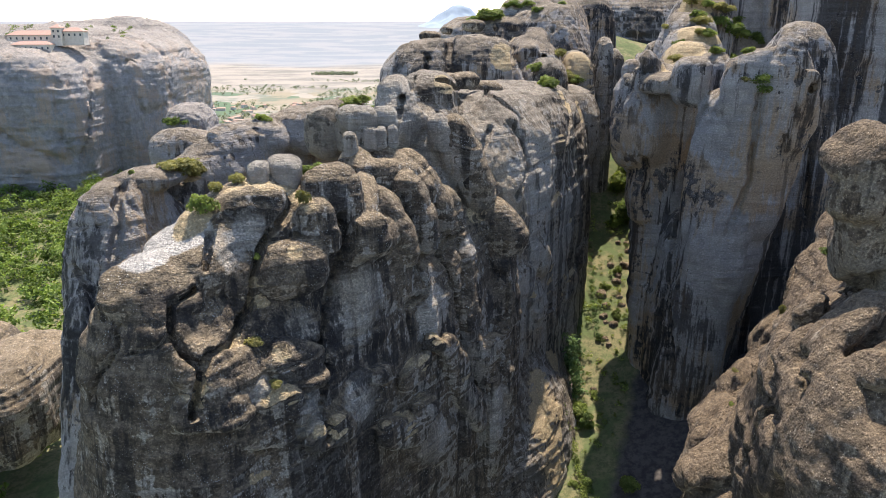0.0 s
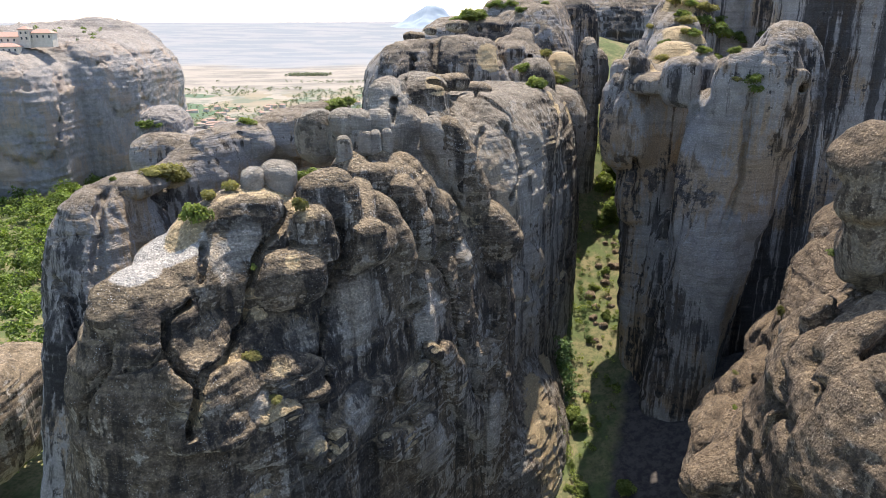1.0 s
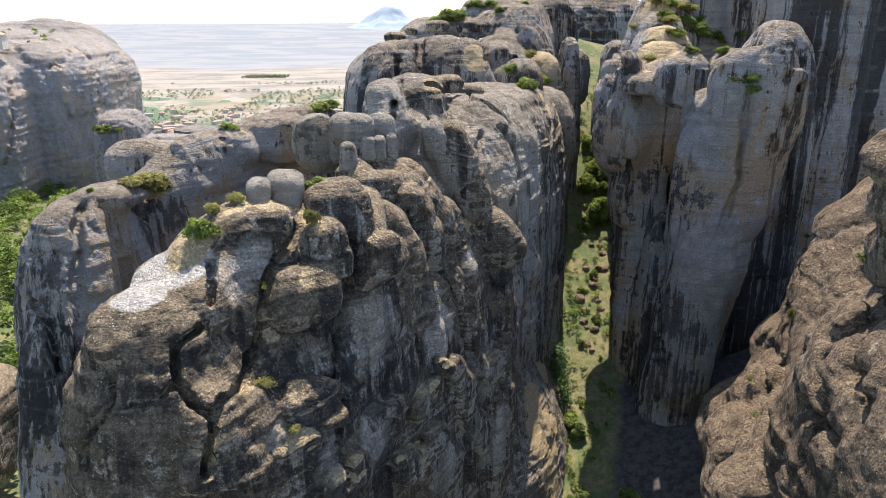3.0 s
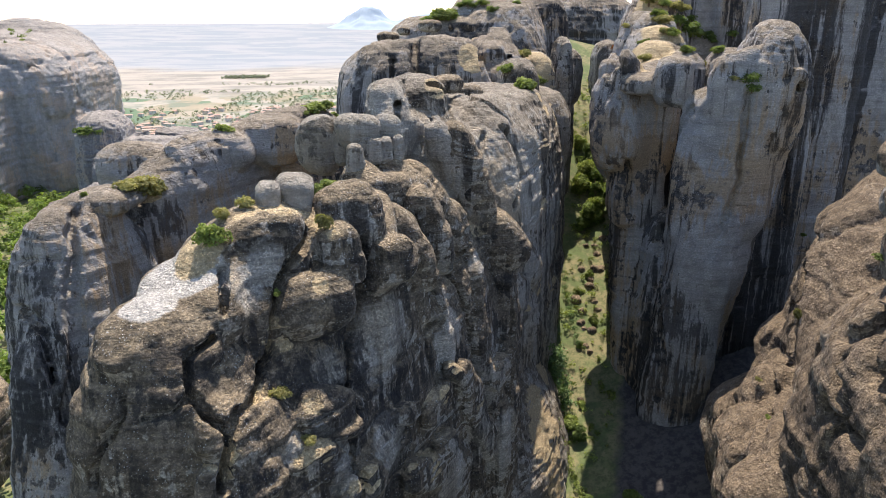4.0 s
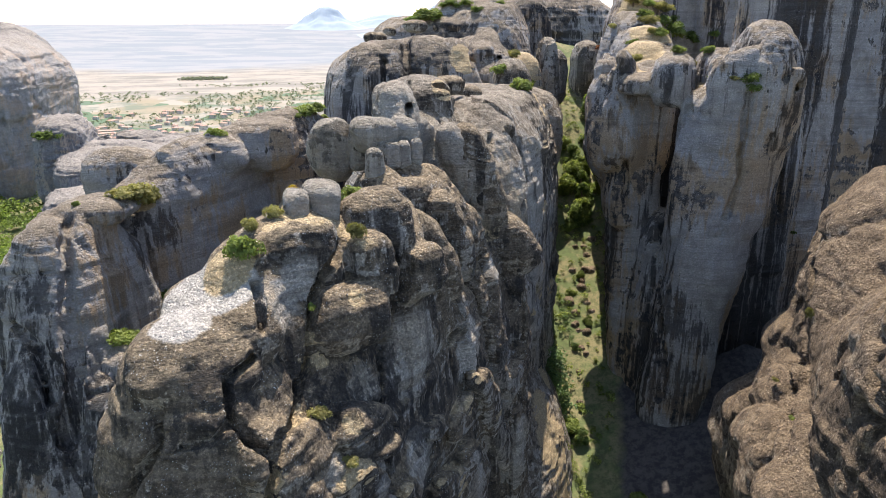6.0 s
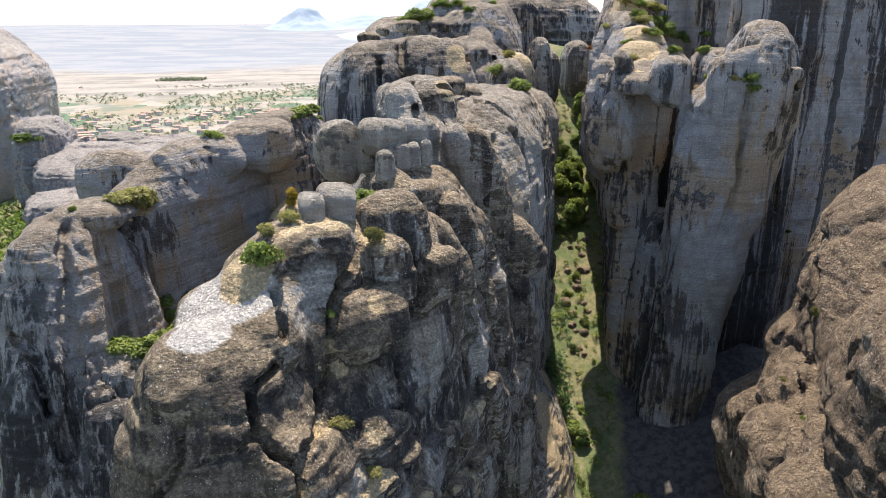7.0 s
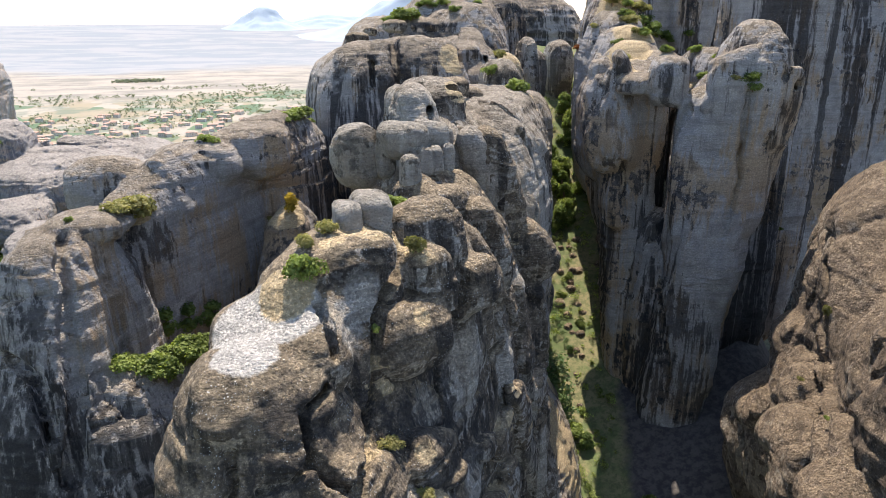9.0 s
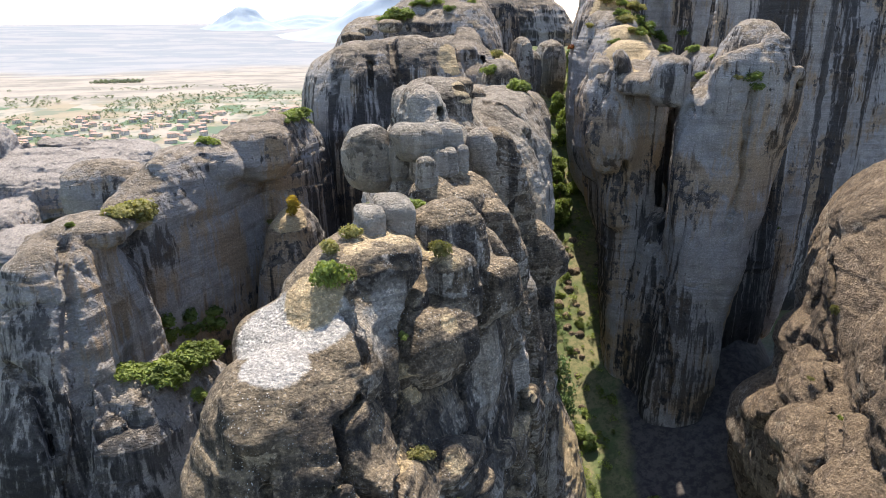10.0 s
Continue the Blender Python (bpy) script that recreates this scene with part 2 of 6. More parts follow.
class Rock:
    """A rock of swollen lumps, joined, with grooves cut in, then weathered; made a mesh on a lattice of the given step."""

    def __init__(self, low, high, step):
        self.low, self.step = np.array(low, np.float32), step
        self.cells = np.ceil((np.array(high) - self.low) / step / 4).astype(int) + 1
        self.stains, self.seeds, self.steps, self.slots = [], [], [], []

    def block(self, x, y, z, rx, ry, rz, tilt=0, lean=0, yaw=0, out=0.4):
        """A block that cracks bound: its middle on the face, half its sizes, its turn, how far it swells."""
        self.seeds.append((np.array((x, y, z), np.float32), np.array((rx, ry, rz), np.float32), np.array(Euler((radians(tilt), radians(lean), radians(yaw))).to_matrix(), np.float32), out))
        return self

    def jointed(self, p, gap, bend):
        """How far the blocks swell out of the face (minus) and the cracks cut into it (plus) at the points p."""
        first, second, swell = np.full(len(p), 1.45, np.float32), np.full(len(p), 9.0, np.float32), np.zeros(len(p), np.float32)
        width = np.ones(len(p), np.float32)
        for c, r, turn, out in self.seeds:
            reach = 1.45 * (np.abs(turn) @ r)
            near = within(p, c, reach)
            k = ((np.abs((p[near] + bend[near] - c) @ turn) / r) ** 2.6).sum(-1) ** (1 / 2.6)
            f = first[near]
            better = k < f
            second[near] = np.where(better, np.where(f < 1.44, f, 9.0), np.minimum(second[near], k))
            first[near] = np.where(better, k, f)
            swell[near] = np.where(better, out, swell[near])
            width[near] = np.where(better, min(r[0], r[2]), width[near])
        edge = (second - first) * width / gap
        return gap * 3.0 * np.clip(1 - edge, 0, 1) ** 1.2 * np.clip((1.42 - second) / 0.25, 0, 1) - swell * np.clip(1.15 - first ** 3, 0, 1) ** 0.6

    def lump(self, x, y, z, rx, ry, rz, tilt=0, lean=0, yaw=0, power=2.8, soft=0.3, cut=False):
        """A swollen block: its middle, half its sizes, its turn in degrees, how square it is; or a hollow cut out."""
        turn = np.array(Euler((radians(tilt), radians(lean), radians(yaw))).to_matrix(), np.float32)
        r = np.array((rx, ry, rz), np.float32)
        self.steps.append(("cut" if cut else "lump", np.array((x, y, z), np.float32), np.abs(turn) @ r + 4.5, turn, r, power, soft))
        return self

    def groove(self, width, deep, out, *path):
        """A crack along a path of points on the face that looks towards out."""
        n = np.array(out, np.float32)
        for a, b in zip(path[:-1], path[1:]):
            self.slots.append((np.array(a, np.float32), np.array(b, np.float32), n / np.linalg.norm(n), width, deep))
        return self

    def carved(self, p, f, bend):
        """The field with the cracks cut in."""
        for a, b, n, width, deep in self.slots:
            m, reach = (a + b) / 2, np.abs(b - a) / 2 + 3.2
            near = within(p, m, reach)
            if not len(near):
                continue
            w, q = b - a, p[near] + bend[near] - a
            s = np.clip((q @ w) / max(float(w @ w), 1e-6), 0, 1)
            q = q - s[:, None] * w
            out = q @ n
            side = np.sqrt(np.maximum((q ** 2).sum(-1) - out ** 2, 0))
            f[near] = np.maximum(f[near], np.minimum(width * np.clip(1 + 0.6 * out / deep, 0.2, 1.6) - side, out + deep))
        return f

    def depth(self, p):
        """About how far the points p lie outside the rock."""
        f = np.full(len(p), 9.0, np.float32)
        for what, c, reach, one, two, power, soft in self.steps:
            near = within(p, c, reach)
            if not len(near):
                continue
            q, old = p[near], f[near]
            q = q - c
            k = np.exp(np.log(np.maximum((np.abs(q @ one / two) ** power).sum(-1), 1e-9)) / power)
            d = (k - 1) * np.minimum(np.sqrt((q ** 2).sum(-1)) / np.maximum(k, 1e-3), 3 * float(two.min()))
            if what == "cut":
                d = -d
                h = np.clip(0.5 - 0.5 * (old - d) / soft, 0, 1)
                f[near] = old * (1 - h) + d * h + soft * h * (1 - h)
            else:
                h = np.clip(0.5 + 0.5 * (d - old) / soft, 0, 1)
                f[near] = d * (1 - h) + old * h - soft * h * (1 - h)
        return f

    def stain(self, which, x, y, z, r):
        """0: bleached bare stone, 1: dry grass, 2: no black crust, 3: black crust with painted shade."""
        self.stains.append((which, (x, y, z), r))
        return self

    def mesh(self, name, rough=0.5, beds=0.25, fine=0.12, split=True, seed=0.0, scale=0.18, gap=0.36, ribs=0.0):
        step = self.step
        coarse = self.depth((self.low + (np.argwhere(np.ones(self.cells, bool)) * 4 + 1.5).astype(np.float32) * step)).reshape(self.cells)
        f = np.repeat(np.repeat(np.repeat(coarse, 4, 0), 4, 1), 4, 2)
        band = np.argwhere(np.abs(f) < 2.2 + 2.6 * step)
        p = self.low + band.astype(np.float32) * step
        f[tuple(band.T)] = near = self.depth(p)
        keep = np.abs(near) < 2.0
        band, p = band[keep], p[keep]
        w = p + 1.2 * warp(p, 0.12, seed)
        bump = rough * octaves(w, scale, 3, seed)
        bump -= rough * 0.9 * np.maximum(0, 0.16 - np.abs(grain(w, (scale * 1.1, scale * 1.1, scale * 0.35), seed + 5))) / 0.16
        if ribs:
            lay = np.array(((0.70, 0.22, 0.68), (0.62, 0.25, -0.74), (-0.33, 0.94, 0.04)), np.float32)
            q = (p + 1.6 * warp(p, 0.09, seed + 90)) @ lay.T
            wave = grain(q, (0.03, 0.26, 0.1), seed + 17) + 0.45 * grain(q, (0.06, 0.6, 0.2), seed + 23)
            step_up = np.maximum(0, 0.2 - np.abs(grain(q, (0.035, 0.2, 0.12), seed + 41))) / 0.2
            bump += ribs * (0.9 * step_up - wave)
        if self.seeds:
            bump += self.jointed(p, gap, 0.5 * warp(p, 0.35, seed + 50))
        f[tuple(band.T)] += bump
        if self.slots:
            f[tuple(band.T)] = self.carved(p, f[tuple(band.T)], 0.5 * warp(p, 0.3, seed + 70))
        f[0], f[-1], f[:, 0], f[:, -1], f[:, :, 0], f[:, :, -1] = 1, 1, 1, 1, 1, 1
        inside = f < 0
        n0, n1, n2 = f.shape
        corner = [(a, b, c) for a in (0, 1) for b in (0, 1) for c in (0, 1)]
        count = sum(inside[a:n0 - 1 + a, b:n1 - 1 + b, c:n2 - 1 + c].astype(np.int8) for a, b, c in corner)
        cells = np.argwhere((count > 0) & (count < 8))
        ids = np.full((n0 - 1, n1 - 1, n2 - 1), -1, np.int32)
        ids[tuple(cells.T)] = np.arange(len(cells))
        v = np.stack([f[cells[:, 0] + a, cells[:, 1] + b, cells[:, 2] + c] for a, b, c in corner], -1)
        total, hits = np.zeros((len(cells), 3), np.float32), np.zeros(len(cells), np.float32)
        for i, a in enumerate(corner):
            for j, b in enumerate(corner):
                if i < j and sum(abs(m - n) for m, n in zip(a, b)) == 1:
                    cross = (v[:, i] < 0) != (v[:, j] < 0)
                    s = np.where(cross, v[:, i] / np.where(cross, v[:, i] - v[:, j], 1), 0)[:, None]
                    total += np.where(cross[:, None], np.array(a, np.float32) * (1 - s) + np.array(b, np.float32) * s, 0)
                    hits += cross
        verts = self.low + step * (cells + total / hits[:, None])
        quads = []
        for axis in range(3):
            lo, hi = [slice(1, -1)] * 3, [slice(1, -1)] * 3
            lo[axis], hi[axis] = slice(0, -1), slice(1, None)
            lo, hi = inside[tuple(lo)], inside[tuple(hi)]
            edge = np.argwhere(lo != hi)
            flip = lo[tuple(edge.T)]
            u, w2 = [k for k in range(3) if k != axis]
            base = edge.copy()
            base[:, u] += 1
            base[:, w2] += 1
            ring = []
            for du, dw in ((1, 1), (0, 1), (0, 0), (1, 0)):
                c = base.copy()
                c[:, u] -= du
                c[:, w2] -= dw
                ring.append(ids[tuple(c.T)])
            q = np.stack(ring, -1)
            if axis == 1:
                flip = ~flip
            q[~flip] = q[~flip][:, ::-1]
            quads.append(q)
        quads = np.concatenate(quads)
        if split:
            verts, quads = halve(verts, quads)
        normals = facing(verts, quads)
        p = verts.astype(np.float32)
        w = p + 0.8 * warp(p, 0.2, seed + 31)
        shift = fine * octaves(w, 0.9, 3, seed + 3)
        steep = np.clip(1.3 - np.abs(normals[:, 2]) * 1.2, 0, 1)
        layer = grain(np.stack((w[:, 0] * 0.03, w[:, 1] * 0.03, w[:, 2] * 0.75 + 0.3 * grain(p, 0.05)), -1), 1.0, seed) + 0.6 * grain(np.stack((w[:, 0] * 0.05, w[:, 1] * 0.05, w[:, 2] * 2.1), -1), 1.0, seed + 9)
        shift += beds * layer * steep * (0.4 + 0.6 * np.clip(grain(p, 0.08, seed + 20) + 0.5, 0, 1))
        verts = verts + normals * shift[:, None]
        me = bpy.data.meshes.new(name)
        me.vertices.add(len(verts))
        me.vertices.foreach_set("co", verts.astype(np.float32).ravel())
        me.loops.add(quads.size)
        me.loops.foreach_set("vertex_index", quads.astype(np.int32).ravel())
        me.polygons.add(len(quads))
        me.polygons.foreach_set("loop_start", np.arange(0, quads.size, 4, dtype=np.int32))
        me.polygons.foreach_set("use_smooth", np.ones(len(quads), bool))
        colour = np.zeros((len(verts), 4), np.float32)
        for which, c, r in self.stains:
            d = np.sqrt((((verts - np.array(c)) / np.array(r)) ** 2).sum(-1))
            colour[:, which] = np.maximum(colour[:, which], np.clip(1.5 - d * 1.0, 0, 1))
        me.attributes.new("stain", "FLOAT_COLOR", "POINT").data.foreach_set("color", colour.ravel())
        me.update(calc_edges=True)
        return me


def facing(verts, quads):
    n = np.cross(verts[quads[:, 2]] - verts[quads[:, 0]], verts[quads[:, 3]] - verts[quads[:, 1]])
    out = np.zeros_like(verts, dtype=np.float64)
    for k in range(4):
        for axis in range(3):
            out[:, axis] += np.bincount(quads[:, k], n[:, axis], len(verts))
    return out / np.maximum(np.linalg.norm(out, axis=1), 1e-9)[:, None]


def halve(verts, quads):
    """Each face in four."""
    n = len(verts)
    a, b = quads, np.roll(quads, -1, 1)
    key = np.minimum(a, b).astype(np.int64) * n + np.maximum(a, b)
    uniq, inv = np.unique(key.ravel(), return_inverse=True)
    mids = (verts[uniq // n] + verts[uniq % n]) / 2
    e = inv.reshape(quads.shape) + n
    c = np.arange(len(quads)) + n + len(uniq)
    centre = verts[quads].mean(1)
    near = np.bincount(quads.ravel(), minlength=n)
    pull = np.zeros((n, 3))
    for k in range(4):
        for axis in range(3):
            pull[:, axis] += np.bincount(quads[:, k], centre[:, axis], n)
    eased = verts * 0.6 + 0.4 * pull / np.maximum(near, 1)[:, None]
    faces = [np.stack((quads[:, k], e[:, k], c, e[:, k - 1]), -1) for k in range(4)]
    return np.concatenate((eased, mids, centre)), np.concatenate(faces)


def thing(name, me, material, label, category, kind="", group=""):
    ob = new(name, me)
    me.materials.append(material)
    return tagged(ob, label, category, group, kind)


def part(name, bm, material, parent, label=""):
    me = bm
    if isinstance(bm, bmesh.types.BMesh):
        me = bpy.data.meshes.new(name)
        bm.to_mesh(me)
        bm.free()
    me.materials.append(material)
    ob = new(name, me)
    ob.parent = parent
    return tagged(ob, label)


def boulder(parent, x, y, z, rx, ry, rz, tilt=0, lean=0, yaw=0, power=2.6, material=None, label="", seed=0.0, step=0.28, name="boulder"):
    """A loose rounded boulder that rests on a rock."""
    r = max(rx, ry, rz) + 1.0
    b = Rock((x - r, y - r, z - r), (x + r, y + r, z + r), step)
    b.lump(x, y, z, rx, ry, rz, tilt, lean, yaw, power)
    return part(name, b.mesh(name, 0.3, 0.08, 0.06, True, seed + x, 0.28), material or ROCK, parent, label)


# ---- ground ----
def soft_step(a, b, x):
    s = np.clip((x - a) / (b - a), 0, 1)
    return s * s * (3 - 2 * s)


def ground_height(x, y):
    p = np.stack((x, y, np.zeros_like(x)), -1).astype(np.float32)
    z = -95 - 38 * soft_step(560, 760, y) + 3.0 * octaves(p, 0.012, 3) * (1 - soft_step(500, 700, y))
    z = z + 85 * soft_step(2200, 4900, np.hypot(x, y))
    along = (x - 24) * 0.37 + (y - 105) * 0.93
    across = (x - 24) * 0.93 - (y - 105) * 0.37
    floor = np.interp(along, (-60, -20, 13, 21, 68, 111, 160, 200), (-95, -89, -77, -75, -54.4, -28, -12, -12)) + 0.03 * np.abs(across) ** 1.6
    gully = soft_step(60, 26, np.abs(across)) * soft_step(-70, -20, along) * soft_step(260, 200, along)
    return z + (floor - z) * gully


def ground_sheet():
    near = np.arange(-300, 720, 5.0)
    ys = np.concatenate((np.linspace(-4900, -330, 24), near, np.geomspace(740, 4950, 60)))
    xs = np.concatenate((-np.geomspace(4950, 420, 40), np.arange(-400, 260, 5.0), np.geomspace(280, 4950, 40)))
    gx, gy = np.meshgrid(xs, ys)
    gz = ground_height(gx.ravel(), gy.ravel())
    me = bpy.data.meshes.new("ground")
    n = len(xs)
    idx = np.arange(gx.size).reshape(gx.shape)
    quads = np.stack((idx[:-1, :-1], idx[:-1, 1:], idx[1:, 1:], idx[1:, :-1]), -1).reshape(-1, 4)
    me.from_pydata(np.stack((gx.ravel(), gy.ravel(), gz), -1).tolist(), [], quads.tolist())
    me.polygons.foreach_set("use_smooth", np.ones(len(quads), bool))
    return me


def ground_material():
    n = Nodes("ground", 0.95)
    y = n.split(n.pos, 1)
    soil = n.mix(n.span(n.noise(0.12, 6, rough=0.7), 0.42, 0.58), (0.17, 0.15, 0.075), (0.085, 0.11, 0.04))
    soil = n.mix(n.math("MULTIPLY", n.span(n.noise(0.9, 6, rough=0.75), 0.45, 0.6), 0.7), soil, (0.06, 0.075, 0.03))
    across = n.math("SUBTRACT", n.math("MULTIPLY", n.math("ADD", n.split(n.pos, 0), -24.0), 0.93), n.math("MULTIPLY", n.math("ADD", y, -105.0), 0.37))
    # Right gully side: dark rock colour with the pillar's shade painted in.
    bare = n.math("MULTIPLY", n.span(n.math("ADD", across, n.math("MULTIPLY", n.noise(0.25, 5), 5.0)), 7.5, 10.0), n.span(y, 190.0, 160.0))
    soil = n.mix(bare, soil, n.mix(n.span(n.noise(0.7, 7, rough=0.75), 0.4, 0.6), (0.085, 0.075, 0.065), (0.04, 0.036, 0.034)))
    cell = n.tree.nodes.new("ShaderNodeTexVoronoi")
    turn = n.tree.nodes.new("ShaderNodeMapping")
    turn.inputs["Scale"].default_value, turn.inputs["Rotation"].default_value = (0.026, 0.018, 0), (0, 0, 0.35)
    n.put(turn.inputs["Vector"], n.pos), n.put(cell.inputs["Vector"], turn.outputs[0])
    cell.distance = "CHEBYCHEV"
    cell.inputs["Scale"].default_value, cell.inputs["Randomness"].default_value = 1.0, 0.8
    red, green = n.split(cell.outputs["Color"], 0), n.split(cell.outputs["Color"], 1)
    field = n.mix(n.span(red, 0.38, 0.5), (0.08, 0.12, 0.065), (0.22, 0.185, 0.125))
    field = n.mix(n.span(green, 0.6, 0.7), field, (0.26, 0.23, 0.185))
    field = n.mix(n.math("MULTIPLY", n.span(n.noise(0.015, 6, rough=0.7), 0.46, 0.62), 0.7), field, (0.09, 0.12, 0.085))
    # Distance haze painted in as bluish, low-contrast colour on the farthest fields.
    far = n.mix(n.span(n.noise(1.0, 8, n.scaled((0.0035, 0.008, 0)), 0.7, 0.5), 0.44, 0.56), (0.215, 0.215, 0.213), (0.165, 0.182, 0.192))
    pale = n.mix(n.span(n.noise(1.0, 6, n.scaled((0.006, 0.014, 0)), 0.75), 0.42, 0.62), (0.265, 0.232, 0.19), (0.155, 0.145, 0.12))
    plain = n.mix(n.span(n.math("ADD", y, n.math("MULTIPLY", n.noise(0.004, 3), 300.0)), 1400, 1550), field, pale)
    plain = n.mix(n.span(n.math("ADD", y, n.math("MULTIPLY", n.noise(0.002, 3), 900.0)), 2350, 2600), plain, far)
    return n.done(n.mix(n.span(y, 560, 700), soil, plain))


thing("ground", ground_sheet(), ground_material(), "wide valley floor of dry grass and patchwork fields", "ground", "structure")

# ---- rocks ----

fin = Rock((-50, 38, -92), (20, 120, -6), 0.3)
fin.lump(-12.8, 88.5, -59.7, 13.0, 40.4, 37.6, -5.3, 0.0, -33.0, power=2.8, soft=0.6)
fin.lump(-19.1, 72.1, -64.1, 10.1, 14.2, 37.1, 5.0, 0.2, -27.5, power=2.6, soft=0.6)
fin.lump(3.4, 96.8, -62.9, 4.2, 10.6, 35.8, -9.9, -5.9, -46.8, power=2.8, soft=0.6)
fin.lump(-25.5, 62.3, -58.3, 9.8, 9.9, 36.4, -1.3, -5.1, -6.3, power=2.4, soft=0.6)
fin.lump(-10.4, 79.5, -28, 4.2, 9.5, 9, 4, -12, -32.2, power=2.4, soft=0.6)
fin.lump(-6, 92.5, -23.5, 3.6, 5, 6, 0, -15, -20, power=2.4, soft=0.6)
fin.lump(-10.5, 89.5, -22, 4, 4.5, 4.5, 0, 0, 0, power=2.4, soft=0.6)
fin.lump(-19.9, 71.5, -26.1, 5.0, 9.4, 9.4, 9.9, -15.2, -45.7, power=2.6, soft=0.6)
fin.lump(2.8, 95.8, -44.8, 3.8, 2.9, 22.1, 1.2, -8.2, 1.2, power=2.8, soft=0.6)
fin.lump(-20.5, 68.7, -20.8, 3.9, 1.7, 3, -33.8, 21.6, 20.5, power=3.2, soft=0.22)
fin.lump(-16.6, 71.6, -21.9, 3.2, 1.7, 3.1, -27.3, 32.3, 37.8, power=3.2, soft=0.22)
fin.lump(-14.4, 73.5, -23.1, 4, 1.6, 3, -26.2, 19, 43.8, power=3.2, soft=0.22)
fin.lump(-13.3, 76.7, -21.5, 4.1, 2.2, 5.4, -63.5, 24.2, 10.9, power=3.2, soft=0.22)
fin.lump(-22.2, 65.5, -24.9, 2.9, 1.6, 2.9, -15.8, 14.3, 18.6, power=3.2, soft=0.22)
fin.lump(-17, 69.1, -26.2, 5.2, 1.6, 2.9, -16.1, 18.2, 38.7, power=3.2, soft=0.22)
fin.lump(-17, 66.6, -30, 5.4, 1.1, 2, -28.8, 33.4, 30.1, power=3.2, soft=0.22)
fin.lump(-26, 66.3, -23.8, 4.9, 2.7, 5.6, -68.5, -24.5, -0, power=3.2, soft=0.22)
fin.lump(-27.4, 60.3, -24.8, 4.7, 1.5, 2.7, -42.8, 4.8, 7.7, power=3.2, soft=0.22)
fin.lump(-24.1, 60.5, -28.6, 3.9, 2.2, 4.1, -40.5, 39.1, 28.3, power=3.2, soft=0.22)
fin.lump(-28.6, 58.7, -27.3, 4.2, 1.4, 2.5, -28.6, -4.5, -6.3, power=3.2, soft=0.22)
fin.lump(-27.7, 57.1, -32.3, 4.2, 1.9, 3.4, -17.8, 11.1, -6.8, power=3.2, soft=0.22)
fin.lump(-32, 59, -30.7, 3.2, 1.7, 4.3, -17.9, 5.4, -45.9, power=3.2, soft=0.22)
fin.lump(-20.4, 59.8, -32.9, 6.4, 1.6, 2.9, -24.8, 30, 46.7, power=3.2, soft=0.22)
fin.lump(-21.5, 56.3, -35.1, 4, 1.1, 2, -17.2, 17.7, 36.2, power=3.2, soft=0.22)
fin.lump(-14.6, 64.2, -34.2, 4.2, 1.3, 2.4, -23, 30.8, 42.1, power=3.2, soft=0.22)
fin.lump(-15.9, 61.1, -37.1, 3.5, 1, 1.8, -18.8, 38, 31.5, power=3.2, soft=0.22)
fin.lump(-18.8, 60.5, -35.7, 3.3, 1.2, 2.2, -17.3, 23.1, 43.3, power=3.2, soft=0.22)
fin.lump(-8.6, 75.8, -24.6, 4.5, 1.2, 2.2, -17, 0.4, 53, power=3.2, soft=0.22)
fin.lump(-0.4, 83.1, -41.9, 3.9, 0.8, 1, -7.2, 39.9, 53, power=3.2, soft=0.22)
fin.lump(1.9, 86.7, -46.3, 5.9, 1, 1.9, -7, 61.1, 51.6, power=3.2, soft=0.22)
fin.lump(2.4, 87.5, -49.5, 5, 1.2, 2.2, -5.5, 67.3, 52.6, power=3.2, soft=0.22)
fin.lump(4.6, 90.5, -55.6, 5.3, 1.2, 2.2, -0.8, 57.2, 56.1, power=3.2, soft=0.22)
fin.lump(-2.5, 79.3, -49.1, 2.7, 1.1, 2, -2, 4.9, 57.2, power=3.2, soft=0.22)
fin.lump(-5, 75.6, -50, 5.4, 1.1, 2, -1.8, 28, 56.3, power=3.2, soft=0.22)
fin.lump(-7.3, 73.2, -40.4, 2.4, 0.8, 1, -6.3, 12.5, 54.2, power=3.2, soft=0.22)
fin.lump(-3.5, 78.6, -43.1, 3.7, 0.9, 1.6, -4.7, -11.2, 58.3, power=3.2, soft=0.22)
fin.lump(3.6, 91, -41.2, 1.9, 1.1, 3.3, -6.7, -3.3, 48.8, power=3.2, soft=0.22)
fin.lump(6.9, 94.1, -47.8, 3, 1.2, 2.2, -6.9, -2.9, 53.1, power=3.2, soft=0.22)
fin.lump(-10.8, 70.7, -42.3, 3.2, 1.8, 5.5, -25.1, 73.6, 37.3, power=3.2, soft=0.22)
fin.lump(-2.3, 83, -55.9, 6.6, 2.2, 4, -0.4, 25, 56.4, power=3.2, soft=0.22)
fin.lump(-12, 65, -42.8, 4.3, 1, 1.8, -7.7, 18.2, 58, power=3.2, soft=0.22)
fin.lump(-9.7, 74.2, -34.8, 4.9, 1.5, 2.7, -7.1, 46.8, 46.9, power=3.2, soft=0.22)
fin.lump(-9.3, 79.5, -20, 1.7, 0.9, 3.7, -65.5, 24.3, 13.4, power=3.2, soft=0.22)
fin.lump(-17.5, 59.7, -39, 3.6, 1.1, 1.9, -11.7, 15.3, 43.5, power=3.2, soft=0.22)
fin.lump(-25.7, 55.5, -35.4, 3.1, 0.9, 1.7, -13.1, 3.6, 6.2, power=3.2, soft=0.22)
